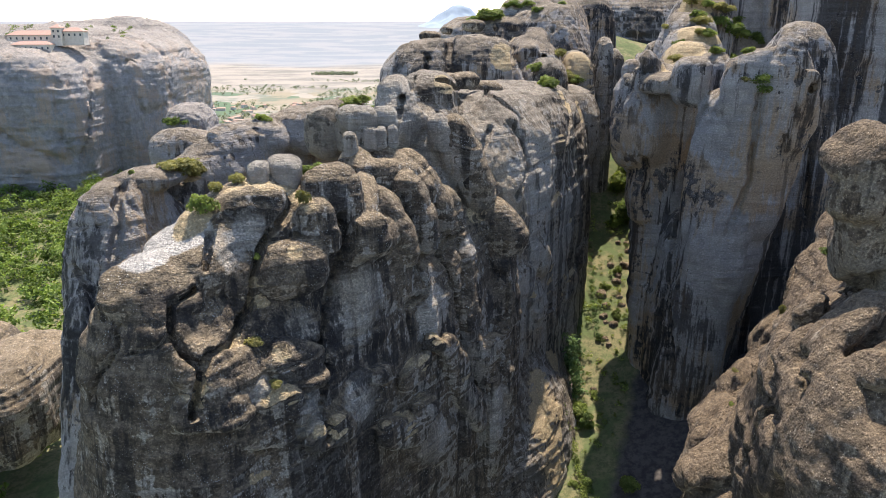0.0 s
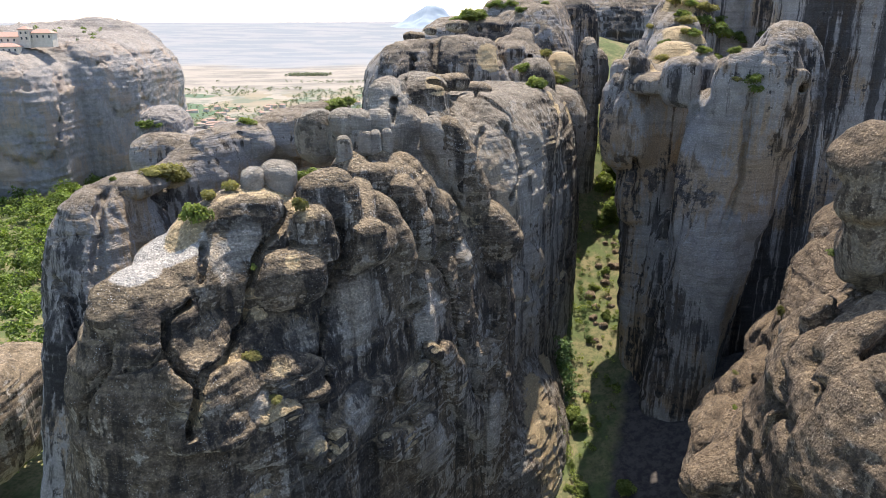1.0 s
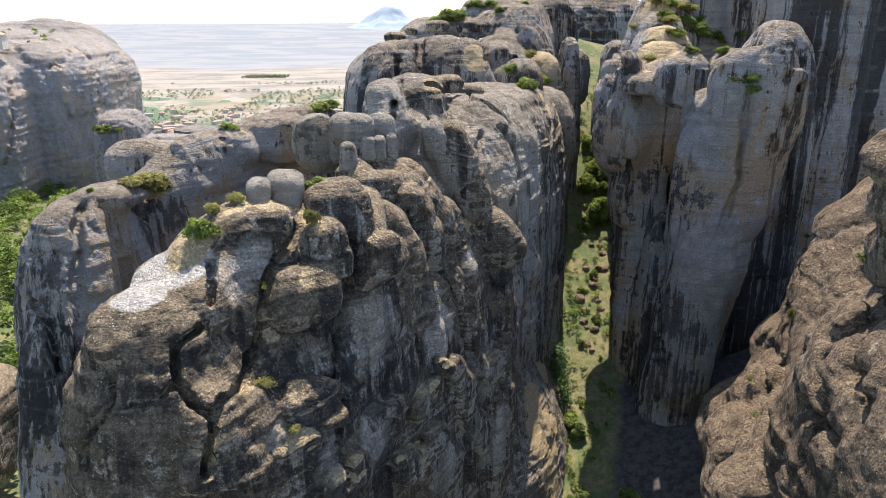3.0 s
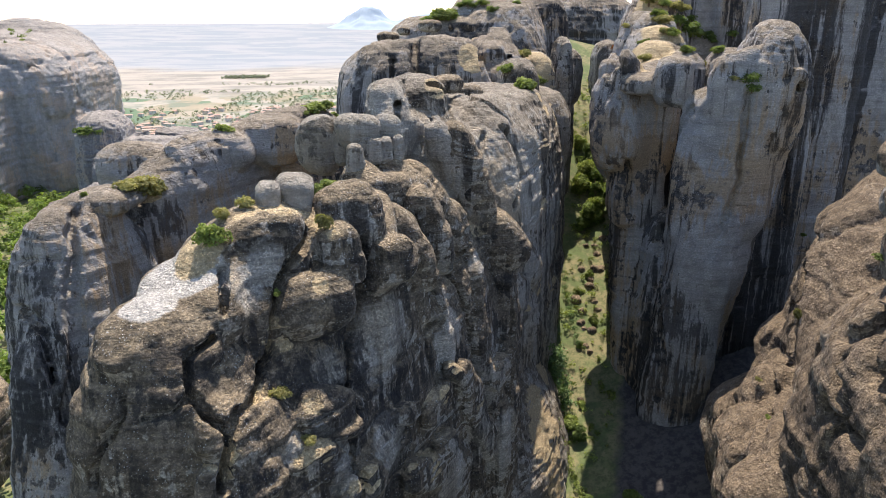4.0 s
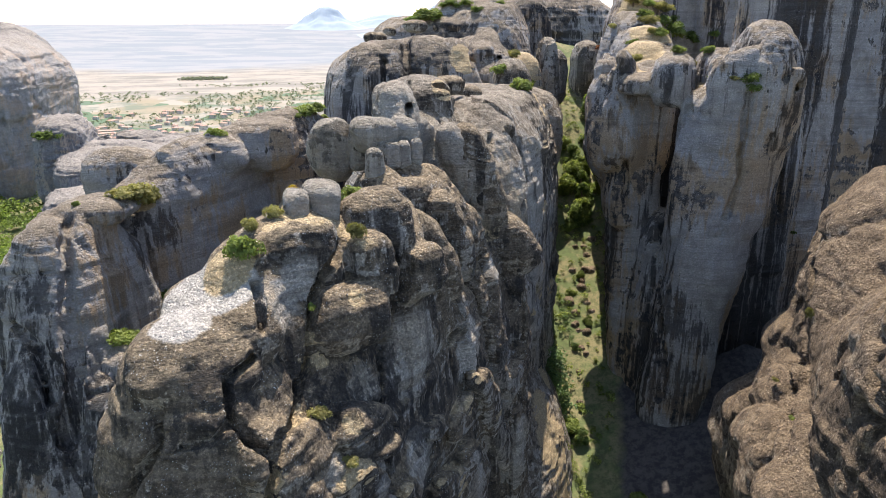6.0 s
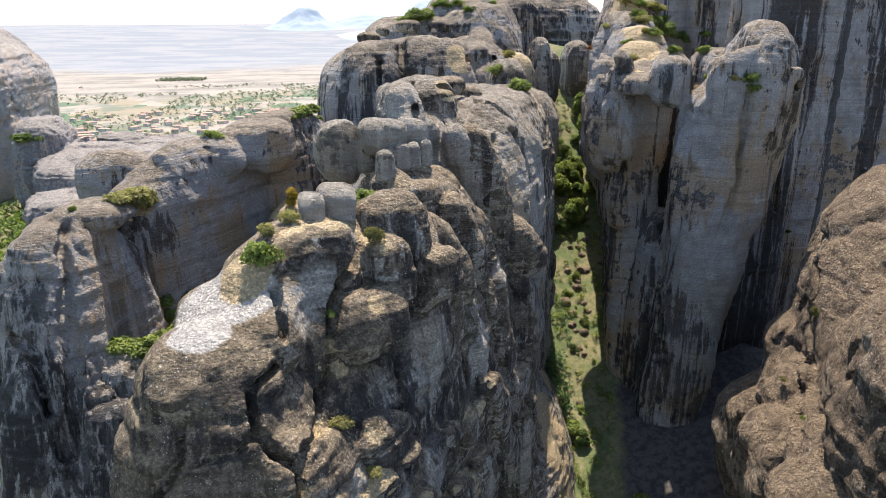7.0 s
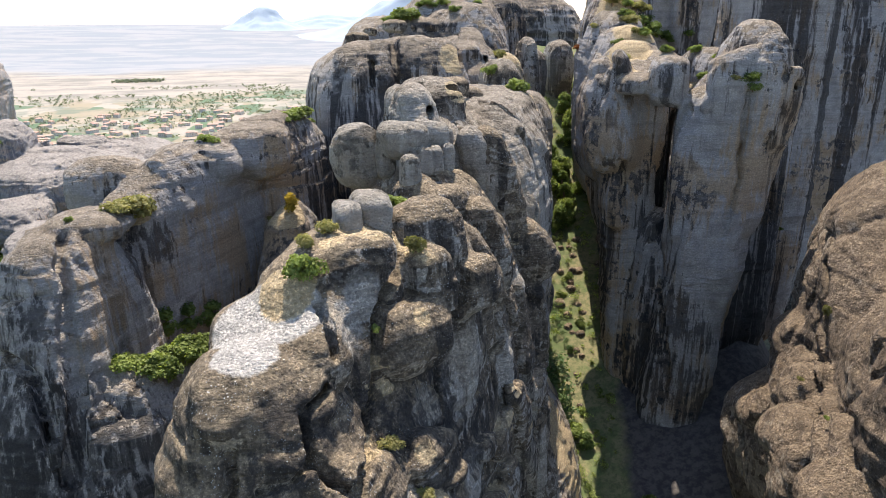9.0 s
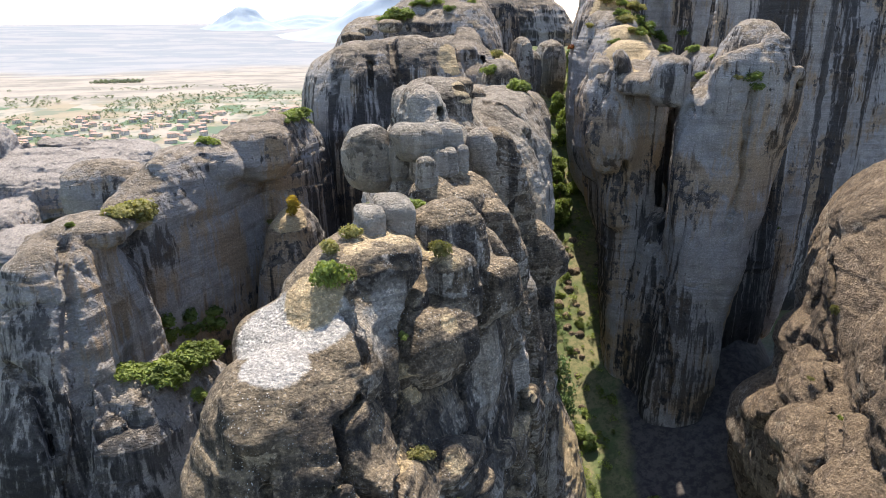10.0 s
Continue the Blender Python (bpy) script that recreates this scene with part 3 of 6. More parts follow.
fin.lump(-31, 56.6, -35.4, 2.6, 1.4, 2.6, -11.8, 1.9, -24.6, power=3.2, soft=0.22)
fin.lump(-2.1, 92.9, -23.7, 2.5, 2.8, 7.5, 6.3, -29.7, 1.7, power=2.6, soft=0.25)
fin.lump(-5.2, 89.5, -20.1, 2.2, 2.5, 5.2, -6.6, -46.0, 9.2, power=2.6, soft=0.25)
fin.lump(-6.2, 81.5, -24.8, 2.3, 2.5, 5.4, -8.7, -25.0, 3.8, power=2.6, soft=0.25)
fin.lump(-3.4, 85.5, -24.0, 2.3, 2.5, 5.7, 0.3, -19.2, -1.0, power=2.6, soft=0.25)
fin.lump(4.0, 102.0, -21.4, 2.6, 2.9, 8.4, 12.6, -20.9, -5.5, power=2.6, soft=0.25)
fin.lump(8.8, 103.5, -31.4, 3.5, 3.9, 5.0, 4.2, -37.7, 1.3, power=2.6, soft=0.25)
fin.lump(-7.3, 86.5, -19.2, 1.9, 2.1, 5.0, -18.4, -75.4, 66.0, power=2.6, soft=0.25)
fin.lump(-10.4, 85.9, -18.3, 2.1, 2.3, 2.9, -44.0, -39.2, 9.2, power=2.6, soft=0.25)
fin.lump(3.0, 92.8, -38.2, 1.8, 1.8, 9.1, -6.9, -4.3, -8.9, power=2.6, soft=0.25)
fin.lump(8.6, 101.0, -41.7, 2.3, 2.3, 9.6, -12.4, -3.8, -11.5, power=2.6, soft=0.25)
fin.lump(0.6, 91.3, -33.2, 1.7, 1.7, 5.1, -16.7, -9.8, -5.5, power=2.6, soft=0.25)
fin.lump(-3.3, 84.1, -36.1, 2.2, 2.2, 6.3, -3.8, -10.4, -2.3, power=2.6, soft=0.25)
fin.lump(9.2, 99.1, -54.4, 2.0, 2.0, 6.7, -6.1, -2.8, -12.2, power=2.6, soft=0.25)
fin.lump(6.7, 95.7, -60.2, 2.7, 2.7, 10.8, -0.2, -2.4, -11.2, power=2.6, soft=0.25)
fin.lump(4.8, 92.7, -46.9, 1.2, 1.2, 7.0, 11.6, -13.5, -4.5, power=2.6, soft=0.25)
fin.lump(-10.9, 74.9, -30.7, 3.0, 3.0, 6.4, -12.5, 1.9, -2.7, power=2.6, soft=0.25)
fin.lump(-6.2, 80.2, -29.8, 1.8, 1.8, 4.8, 14.5, -13.8, 0.4, power=2.6, soft=0.25)
fin.lump(2.4, 89.9, -58.2, 1.7, 1.7, 7.9, 5.4, -2.6, -9.0, power=2.6, soft=0.25)
fin.lump(-9.3, 77.4, -24.2, 1.9, 1.9, 4.4, 6.6, -59.0, 32.8, power=2.6, soft=0.25)
fin.lump(-11.1, 69.8, -42.2, 1.8, 1.8, 3.9, -62.7, 17.9, -14.8, power=2.6, soft=0.25)
fin.lump(-8.0, 74.6, -43.4, 1.6, 1.6, 2.9, -50.2, 17.2, -16.2, power=2.6, soft=0.25)
fin.lump(-12.5, 76.0, -19.6, 3.3, 3, 3.8, -14, -8, 25, power=3.4, soft=0.25)
fin.lump(-19.7, 69.8, -20.3, 3.7, 2.6, 3.4, -16, 0, 25, power=3.4, soft=0.25)
fin.lump(-15.9, 68.2, -25.1, 3.7, 2.4, 3, -14, 0, 25, power=3.4, soft=0.25)
fin.lump(-13.5, 71.2, -21.6, 2.2, 2.2, 3, -10, -8, 25, power=3.4, soft=0.25)
fin.lump(-8.8, 74.5, -23.7, 2.7, 2.2, 2.4, -10, -10, 25, power=3.4, soft=0.25)
fin.groove(0.42, 1.6, (0.60, -0.69, 0.41), (-17.2, 71.4, -18.5), (-16.7, 70.9, -19.2), (-18.0, 68.3, -21.2), (-18.9, 66.7, -23.1), (-19.2, 65.7, -24.8), (-19.6, 64.9, -27.1), (-20.4, 62.9, -29.7), (-20.8, 61.4, -30.7), (-22.1, 58.2, -30.2), (-22.7, 56.9, -31.5), (-23.3, 55.9, -33.8), (-23.4, 55.3, -34.9))
fin.groove(0.5, 1.8, (0.71, -0.61, 0.35), (-14.0, 74.7, -20.2), (-12.3, 73.9, -21.7), (-11.7, 73.3, -23.6), (-11.7, 72.6, -25.4), (-12.1, 71.5, -27.8), (-12.8, 70.2, -30.7), (-13.2, 68.0, -33.8), (-12.9, 66.8, -36.7), (-13.0, 64.3, -43.2))
fin.groove(0.34, 1.2, (0.44, -0.73, 0.53), (-23.4, 65.3, -20.8), (-23.7, 63.8, -23.7), (-23.9, 61.0, -24.8), (-25.0, 59.1, -25.3), (-25.2, 57.5, -27.7), (-24.0, 56.9, -29.7), (-23.0, 57.0, -30.8))
fin.groove(0.4, 1.3, (-0.38, -0.86, 0.34), (-29.8, 57.7, -26.9), (-30.0, 57.0, -28.6), (-31.4, 56.6, -30.9), (-32.4, 56.2, -34.5))
fin.groove(0.4, 1.4, (0.88, -0.40, 0.27), (-6.2, 84.6, -21.6), (-4.2, 83.1, -27.2), (-2.7, 83.7, -33.9), (-4.9, 79.9, -34.8), (-4.1, 79.9, -39.1))
fin.groove(0.45, 1.6, (0.79, -0.58, 0.17), (1.0, 92.9, -29.1), (-0.5, 88.8, -30.9), (1.6, 89.5, -36.7), (2.8, 89.6, -44.1), (5.5, 93.3, -54.3), (5.8, 93.0, -65.6))
fin.groove(0.36, 1.3, (0.85, -0.47, 0.22), (6.5, 99.5, -34.1), (9.0, 100.4, -39.4), (8.5, 98.5, -46.6))
fin.groove(0.3, 1.0, (0.13, -0.89, 0.43), (-28.7, 56.6, -29.1), (-26.4, 56.5, -28.8), (-25.1, 57.4, -27.9))
# Dark patches along the recessed bands of the face.
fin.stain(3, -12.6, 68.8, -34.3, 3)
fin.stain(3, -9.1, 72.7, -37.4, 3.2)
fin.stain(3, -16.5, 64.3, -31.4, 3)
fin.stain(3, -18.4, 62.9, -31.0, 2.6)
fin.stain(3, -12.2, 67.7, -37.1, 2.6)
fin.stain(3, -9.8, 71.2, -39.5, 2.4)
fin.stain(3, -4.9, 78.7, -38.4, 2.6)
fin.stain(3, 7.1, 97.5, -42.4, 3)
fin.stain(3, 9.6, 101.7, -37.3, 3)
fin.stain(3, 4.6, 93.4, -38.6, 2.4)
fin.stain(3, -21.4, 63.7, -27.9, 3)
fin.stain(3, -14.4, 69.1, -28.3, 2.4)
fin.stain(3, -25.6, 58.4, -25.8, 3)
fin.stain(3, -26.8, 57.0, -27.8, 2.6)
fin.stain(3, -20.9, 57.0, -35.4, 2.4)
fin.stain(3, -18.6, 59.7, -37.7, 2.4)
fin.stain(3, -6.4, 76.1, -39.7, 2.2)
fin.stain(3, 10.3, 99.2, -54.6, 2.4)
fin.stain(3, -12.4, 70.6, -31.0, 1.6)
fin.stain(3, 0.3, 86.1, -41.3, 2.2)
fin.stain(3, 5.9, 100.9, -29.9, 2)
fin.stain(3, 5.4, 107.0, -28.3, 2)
fin.stain(2, -9.5, 73.2, -30.6, 3.4)
fin.stain(2, -10.2, 72.4, -33.3, 2.4)
fin.stain(2, -1.4, 84.5, -37.3, 3)
fin.stain(2, -10.0, 70.4, -42.0, 2.8)
fin.stain(2, -14.0, 63.6, -39.6, 2.4)
fin.stain(2, -1.8, 81.6, -55.3, 3)
fin.stain(2, 7.6, 94.5, -59.1, 4)
fin.stain(2, -18.5, 60.4, -35.4, 1.6)
fin.stain(2, -15.1, 66.8, -31.2, 1.8)
fin.stain(2, -19.8, 67.2, -20.9, 1.6)
fin.stain(2, -21.6, 65.1, -22.3, 2)
fin.stain(2, -15.3, 71.5, -20.8, 1.2)
fin.stain(2, 3.8, 93.7, -31.5, 1.6)
fin.stain(0, -27.8, 66.4, -22.0, 3.2)
fin.stain(0, -28.5, 62.2, -21.6, 2.4)
fin.stain(0, -25.3, 65.1, -20.6, 2.6)
fin.stain(1, -26.2, 67.1, -19.1, 1.5)
fin.stain(1, -24.2, 66.3, -18.7, 1.3)
fin.stain(1, -18.9, 70.7, -17.4, 1.4)
fin.stain(1, -16.2, 72.5, -18.0, 1.1)
fin.stain(1, -21.4, 69.4, -17.2, 1.1)
fin.stain(1, -15.3, 72.4, -19.3, 0.8)
fin.stain(1, -14.0, 73.4, -20.5, 0.7)
fin.stain(1, -5.6, 76.0, -49.7, 2.4)
fin.stain(1, -3.1, 79.8, -48.7, 1.6)
fin.stain(1, 4.0, 90.9, -55.2, 2.2)
fin.stain(1, 2.0, 87.7, -49.1, 2)
fin.stain(1, 1.4, 87.1, -46.0, 2)
fin.stain(1, -1.2, 83.6, -41.6, 1.6)
fin.stain(1, -16.3, 61.5, -36.8, 2)
fin.stain(1, -18.9, 65.2, -26.8, 1.8)
fin.stain(1, -22.6, 56.4, -32.8, 1.8)
fin.stain(1, -20.8, 61.4, -30.3, 1.4)
fin.stain(1, 5.0, 100.5, -28.5, 1.6)
fin.stain(1, -8.5, 76.8, -23.4, 1.6)
fin.stain(1, -15.5, 69.4, -24.0, 1.6)
fin.stain(1, -4.3, 78.7, -42.8, 1.6)
fin.stain(1, 3.4, 91.4, -40.5, 1.2)
fin.stain(1, 6.7, 94.2, -46.9, 1.2)
fin.lump(-11, 87, -20, 2.6, 2.4, 3.6, power=2.4)
fin.stain(1, -25.5, 66.2, -19.5, 2.2)
fin.stain(1, -18.6, 70.7, -17.5, 1.8)
fin.stain(1, -16.5, 71.8, -17.9, 1.3)
fin.stain(1, -20.4, 71, -17.4, 1.2)
fin.stain(1, -15.1, 70.8, -18.3, 1.0)
fin.stain(1, -18.1, 62.4, -26.6, 1.2)
fin.stain(1, -18.5, 62.9, -25.3, 1.0)
fin.stain(1, -15.3, 67.2, -23.3, 1.0)
fin.stain(1, -13.9, 70.4, -19.7, 1.2)
fin.stain(1, -16.7, 60.1, -36.3, 1.6)
fin.stain(1, -6.3, 71.3, -45.4, 1.8)
fin.stain(1, -3.4, 75.5, -46.4, 1.2)
fin.stain(1, -17.8, 57.8, -43.1, 1.5)
fin.stain(1, -22.1, 56.2, -33.5, 1.0)
fin.stain(1, -0.3, 81.4, -39.7, 1.6)
fin.stain(1, -1.7, 78.7, -42.1, 1.6)
fin.stain(1, -9, 68.9, -36.5, 1.2)
fin.stain(1, -13.2, 62.6, -41.7, 1.2)
fin.stain(1, -11.2, 64.9, -42.2, 1.4)
fin.stain(1, -4.4, 74.3, -43.2, 1.2)
fin.stain(1, -6.2, 72.4, -38.4, 1.2)
fin.stain(1, -16, 62, -31.9, 1.0)
fin.stain(1, -9.2, 74.8, -23.2, 1.0)
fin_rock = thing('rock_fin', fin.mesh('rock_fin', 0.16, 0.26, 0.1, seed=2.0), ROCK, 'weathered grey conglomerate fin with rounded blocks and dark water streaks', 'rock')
boulder(fin_rock, -19.7, 73.6, -16.4, 1.2, 2.0, 1.6, 0, 0, 0, 4.2, ROCK_PALE)
boulder(fin_rock, -17.3, 74.7, -16.6, 1.6, 2.2, 1.8, 0, 0, 0, 4.2, ROCK_PALE)
boulder(fin_rock, -15.9, 93.8, -15.1, 2.4, 3.0, 3.4, 0, 0, 0, 3.2, ROCK_PALE)
boulder(fin_rock, -11.6, 85.7, -15.8, 1.1, 1.2, 2.0, 0, 0, 0, 3.2, ROCK_PALE)
boulder(fin_rock, -11.1, 91.1, -13.3, 2.5, 2.6, 1.9, 0, 0, 0, 3.2, ROCK_PALE)
boulder(fin_rock, -9.7, 89.7, -15.1, 1.6, 2.0, 1.7, 0, 0, 0, 4.2, ROCK_PALE)
boulder(fin_rock, -7.6, 92.1, -13.1, 1.7, 1.9, 1.6, 0, 0, 0, 3.2, ROCK_PALE)
boulder(fin_rock, -6.6, 89.6, -15.1, 0.8, 0.9, 1.7, 0, 0, 0, 3.2, ROCK_PALE)
boulder(fin_rock, -7.9, 89.0, -15.2, 0.8, 0.9, 1.7, 0, 0, 0, 3.2, ROCK_PALE)
boulder(fin_rock, -13.0, 91.7, -15.0, 1.1, 1.2, 2.3, 0, 0, 0, 3.2, ROCK_PALE)

ridge = Rock((-30, 85, -95), (48, 178, -2), 0.42)
ridge.lump(11.4, 136.1, -54.5, 14.2, 35.5, 41.6, 0, 0, -25, power=3.6, soft=0.6)
ridge.lump(-2.2, 113.6, -53, 11.6, 18.6, 40.6, 0, 0, -25, power=2.8, soft=0.6)
ridge.lump(9, 118, -94, 17.6, 30, 38, 0, 0, -25, power=2.1, soft=0.6)
ridge.lump(-6.9, 104.6, -15.2, 3, 6, 6.7, 0, 0, 0, power=2.6, soft=0.6)
ridge.lump(-2.2, 113.4, -14.2, 4.6, 6, 5.4, 0, 0, 0, power=2.6, soft=0.6)
ridge.lump(-7.3, 100.1, -11.2, 2, 1.1, 2.8, -32, -14, -3, power=3.4, soft=0.22)
ridge.lump(7.8, 117.7, -16, 4.2, 2.3, 6.2, -71.9, 7.8, 7.4, power=3.4, soft=0.22)
ridge.lump(12.1, 119.2, -17.7, 8.6, 2.5, 4.5, -41.7, 14.9, 43.4, power=3.4, soft=0.22)
ridge.lump(19.7, 133.8, -19.8, 9.2, 3.5, 6.3, -24.5, -2.7, 65.4, power=3.4, soft=0.22)
ridge.lump(-1.6, 104.1, -15.7, 1.1, 0.8, 2.4, -47.4, 24.7, 12.9, power=3.4, soft=0.22)
ridge.lump(-0.4, 104.4, -16, 1.2, 0.8, 2.6, -44.4, 27.5, 17.1, power=3.4, soft=0.22)
ridge.lump(-5.7, 100.8, -15.5, 4.4, 1.8, 3.3, 0.8, 19, 51.7, power=3.4, soft=0.22)
ridge.lump(-4, 101.6, -19.6, 3, 1.7, 4.6, -24.6, 12.3, 16.6, power=3.4, soft=0.22)
ridge.lump(3.6, 111, -17.5, 3.2, 1.7, 3.3, -48.7, 30.7, 16, power=3.4, soft=0.22)
ridge.lump(0.3, 103.7, -21.1, 3.6, 2, 5.5, -22, -3.4, 46.5, power=3.4, soft=0.22)
ridge.lump(7.9, 110, -23.7, 5.3, 2.9, 7.6, -22.3, 14.2, 33.7, power=3.4, soft=0.22)
ridge.lump(13.8, 119.5, -24.9, 7, 3.8, 7.8, -12.5, 16.4, 57.6, power=3.4, soft=0.22)
ridge.lump(24.5, 141.6, -24.3, 6.2, 3.4, 7.8, -12.6, 7.5, 64.3, power=3.4, soft=0.22)
ridge.lump(22.2, 133.3, -30.9, 5.5, 3, 8.4, -5.3, 16.8, 63.4, power=3.4, soft=0.22)
ridge.lump(13.4, 110.7, -42.8, 4.4, 1.7, 3.1, -1, 25.7, 55.7, power=3.4, soft=0.22)
ridge.lump(16.8, 116.4, -41.2, 5, 1.6, 2.9, -1.3, 34, 61.7, power=3.4, soft=0.22)
ridge.lump(25.5, 135.4, -53.5, 5, 2, 3.6, -0, 0.6, 64.5, power=3.4, soft=0.22)
ridge.lump(16.3, 115.5, -49.1, 5.4, 1.7, 3, -0.2, 56.6, 61.9, power=3.4, soft=0.22)
ridge.lump(28.7, 141.9, -50, 3.8, 1.6, 3, -0.1, 1, 66.7, power=3.4, soft=0.22)
ridge.lump(19.1, 124.9, -59.7, 5.5, 3, 7.1, -2.5, -37.9, 66.8, power=3.4, soft=0.22)
ridge.lump(26.1, 138.9, -63.9, 4.8, 2.6, 8.9, 0.6, -41.6, 65.2, power=3.4, soft=0.22)
ridge.lump(14.7, 114.2, -62.4, 5.9, 3.2, 5.9, -28.9, 16.1, 57.1, power=3.4, soft=0.22)
ridge.lump(18.1, 112.8, -67.1, 4.7, 2.6, 5.9, -26.4, 11, 58.3, power=3.4, soft=0.22)
ridge.groove(0.4, 1.3, (0.03, -0.80, 0.59), (-4.6, 110.3, -9.7), (-6.0, 99.4, -11.5), (-6.5, 98.9, -13.9))
ridge.groove(0.45, 1.5, (0.60, -0.46, 0.66), (-0.8, 109.7, -9.7), (3.2, 114.8, -13.5), (2.3, 106.9, -16.5), (2.6, 104.3, -20.1))
ridge.groove(0.4, 1.3, (0.28, -0.27, 0.92), (8.3, 133.2, -12.9), (7.0, 117.1, -14.3), (12.4, 116.1, -16.9))
ridge.groove(0.35, 1.2, (0.44, -0.64, 0.63), (-0.8, 106.4, -14.0), (-1.2, 103.0, -16.5))
ridge.groove(0.5, 1.6, (0.71, -0.59, 0.39), (9.9, 113.0, -17.3), (12.9, 114.0, -19.7), (14.2, 113.5, -24.1), (11.3, 108.2, -28.0))
ridge.groove(0.4, 1.3, (0.85, -0.39, 0.35), (24.3, 141.3, -16.1), (23.4, 133.4, -21.4), (20.6, 124.2, -28.7))
ridge.groove(0.4, 1.4, (0.58, -0.65, 0.50), (6.9, 111.1, -17.3), (4.9, 106.8, -21.4), (5.5, 105.4, -24.5))
ridge.lump(3.2, 102.2, -22.5, 2.5, 2.6, 10, 12, -28, 0, power=2.6, soft=0.3)
ridge.stain(1, 23, 139, -16.3, 3)
ridge.stain(1, 28.1, 147.5, -19.7, 2.5)
ridge.stain(1, 0.5, 109.6, -10.3, 2)
ridge.stain(1, 20.6, 128.6, -22.4, 2)
ridge.stain(1, 19.9, 124.1, -32, 2.5)
ridge.stain(1, 19.2, 121.6, -46.7, 3.5)
ridge.stain(1, 23.6, 131, -51.5, 3)
ridge.stain(1, 14.4, 112.5, -46.3, 2.5)
ridge.stain(1, 25.1, 134.3, -49, 2.5)
ridge.stain(1, 18, 119.5, -39.3, 2)
ridge.stain(1, 24.2, 132.7, -37.7, 2)
ridge.stain(1, 17.9, 108, -69.7, 6)
ridge.stain(1, 16, 111.2, -64.6, 4)
ridge.stain(1, 19.4, 105.6, -76.3, 5)
ridge.stain(1, 19.5, 122.1, -64.6, 4)
ridge.stain(2, 11, 109.4, -26.3, 4)
ridge.stain(2, 5.8, 108, -19.7, 5)
ridge.stain(2, -0.3, 102, -17.7, 4)
ridge.stain(2, -5.1, 99.4, -13.3, 5)
ridge.stain(2, 13.8, 112.8, -30.1, 3)
ridge_rock = thing('rock_ridge', ridge.mesh('rock_ridge', 0.4, 0.25, 0.12, seed=11.0), ROCK_GULLY, 'dark streaked conglomerate ridge with a domed top above the gully', 'rock')
boulder(ridge_rock, -6.8, 107.8, -12, 2.8, 2.9, 3, 0, 0, 0, 3, ROCK_PALE)
boulder(ridge_rock, 3.7, 123, -10.8, 2.5, 2, 1.4, 0, 0, 0)
boulder(ridge_rock, 0.6, 121.8, -11.3, 2.7, 2.2, 1.6, 0, 0, 0)
boulder(ridge_rock, -3.6, 116.6, -11, 2.4, 2, 1.6, 0, 0, 0)
boulder(ridge_rock, -8.1, 107.3, -13.5, 1.9, 2, 2, 0, 0, 0)
boulder(ridge_rock, 7.9, 130.6, -13.3, 3.1, 2.4, 1.8, 0, 0, 0)

wing = Rock((-78, 65, -95), (0, 170, -10), 0.46)
wing.lump(-32.8, 134.3, -61, 6.2, 30, 42, 0, 0, -34, power=3.4)
wing.lump(-49.8, 105.9, -65, 7.5, 12, 40, 0, 0, -34, power=3)
wing.lump(-51.5, 97, -62, 6.5, 9.5, 38, -15, 0, -15, power=2.8)
wing.lump(-22.2, 147.7, -60, 8, 14, 43, 0, 0, -34, power=3.4)
wing.lump(-40.8, 102.3, -78, 8, 16, 37, 0, 0, -34)
wing.lump(-21.5, 129.1, -62, 6, 9, 33, 0, 0, -34, power=2.4)
wing.lump(-46.8, 126, -25.2, 6, 4.5, 5.6, 0, 0, 0, power=3)
wing.lump(-35.6, 130.2, -22.5, 6, 4.5, 3.6, 0, 0, 0, power=3.2)
wing.lump(-26.5, 134.6, -21.1, 5.9, 4.5, 4.4, 0, 0, 0, power=3.2)
wing.lump(-47.1, 109.7, -24.9, 5.1, 5, 1.6, 0, 0, 0, power=2.6)
wing.lump(-51.2, 106.2, -25.9, 2.6, 4, 1.4, 0, 0, 0, power=3)
wing.block(-50.9, 100.2, -26.6, 3.9, 5.1, 4.2, -48.2, -1.1, 2.5, 0.5)
wing.block(-51.8, 96.7, -32.9, 3.2, 5, 4.2, -17, 5.1, -2.7)
wing.block(-46.4, 104.8, -25.3, 3.5, 4.2, 3.1, 17.6, 9.5, 5.5, 0.6)
wing.block(-36.3, 123.1, -21, 5.1, 6.1, 2.8, -34.9, 30.3, 31.8)
wing.block(-29.3, 130.2, -21.2, 4.2, 5, 3.5, 0.1, 5.4, -8.5, 0.5)
wing.block(-19.8, 141.1, -21.8, 6.5, 7.8, 6.3, -20, 29.2, 42.2)
wing.block(-48.4, 96.5, -43, 2.7, 6.3, 5.2, -4.3, 12.2, 38.7, 0.6)
wing.block(-43.6, 97.6, -41.6, 4.1, 4.9, 2.8, -74.3, -10.8, 1.2, 0.8)
wing.block(-45.4, 92.8, -45.6, 5.1, 6.2, 2.4, -36.3, -9.2, -15.4, 0.5)
wing.block(-54.1, 95.2, -45.4, 4.1, 6.7, 5.6, -4.6, 8.5, -24.5)
wing.block(-22.8, 125.2, -31.2, 5.1, 6.1, 1.8, -35.7, 0.8, -9.6, 0.5)
wing.lump(-54.3, 96.4, -45.8, 3.9, 1.8, 5.8, -18.4, 3.5, -6.8, power=2.4, soft=1.0, cut=True)
wing.groove(0.7, 1.7, (0.33, -0.90, 0.27), (-48.6, 98.6, -31.5), (-48.6, 97.3, -36.4), (-48.8, 96.1, -42.7), (-50.1, 93.5, -50.2))
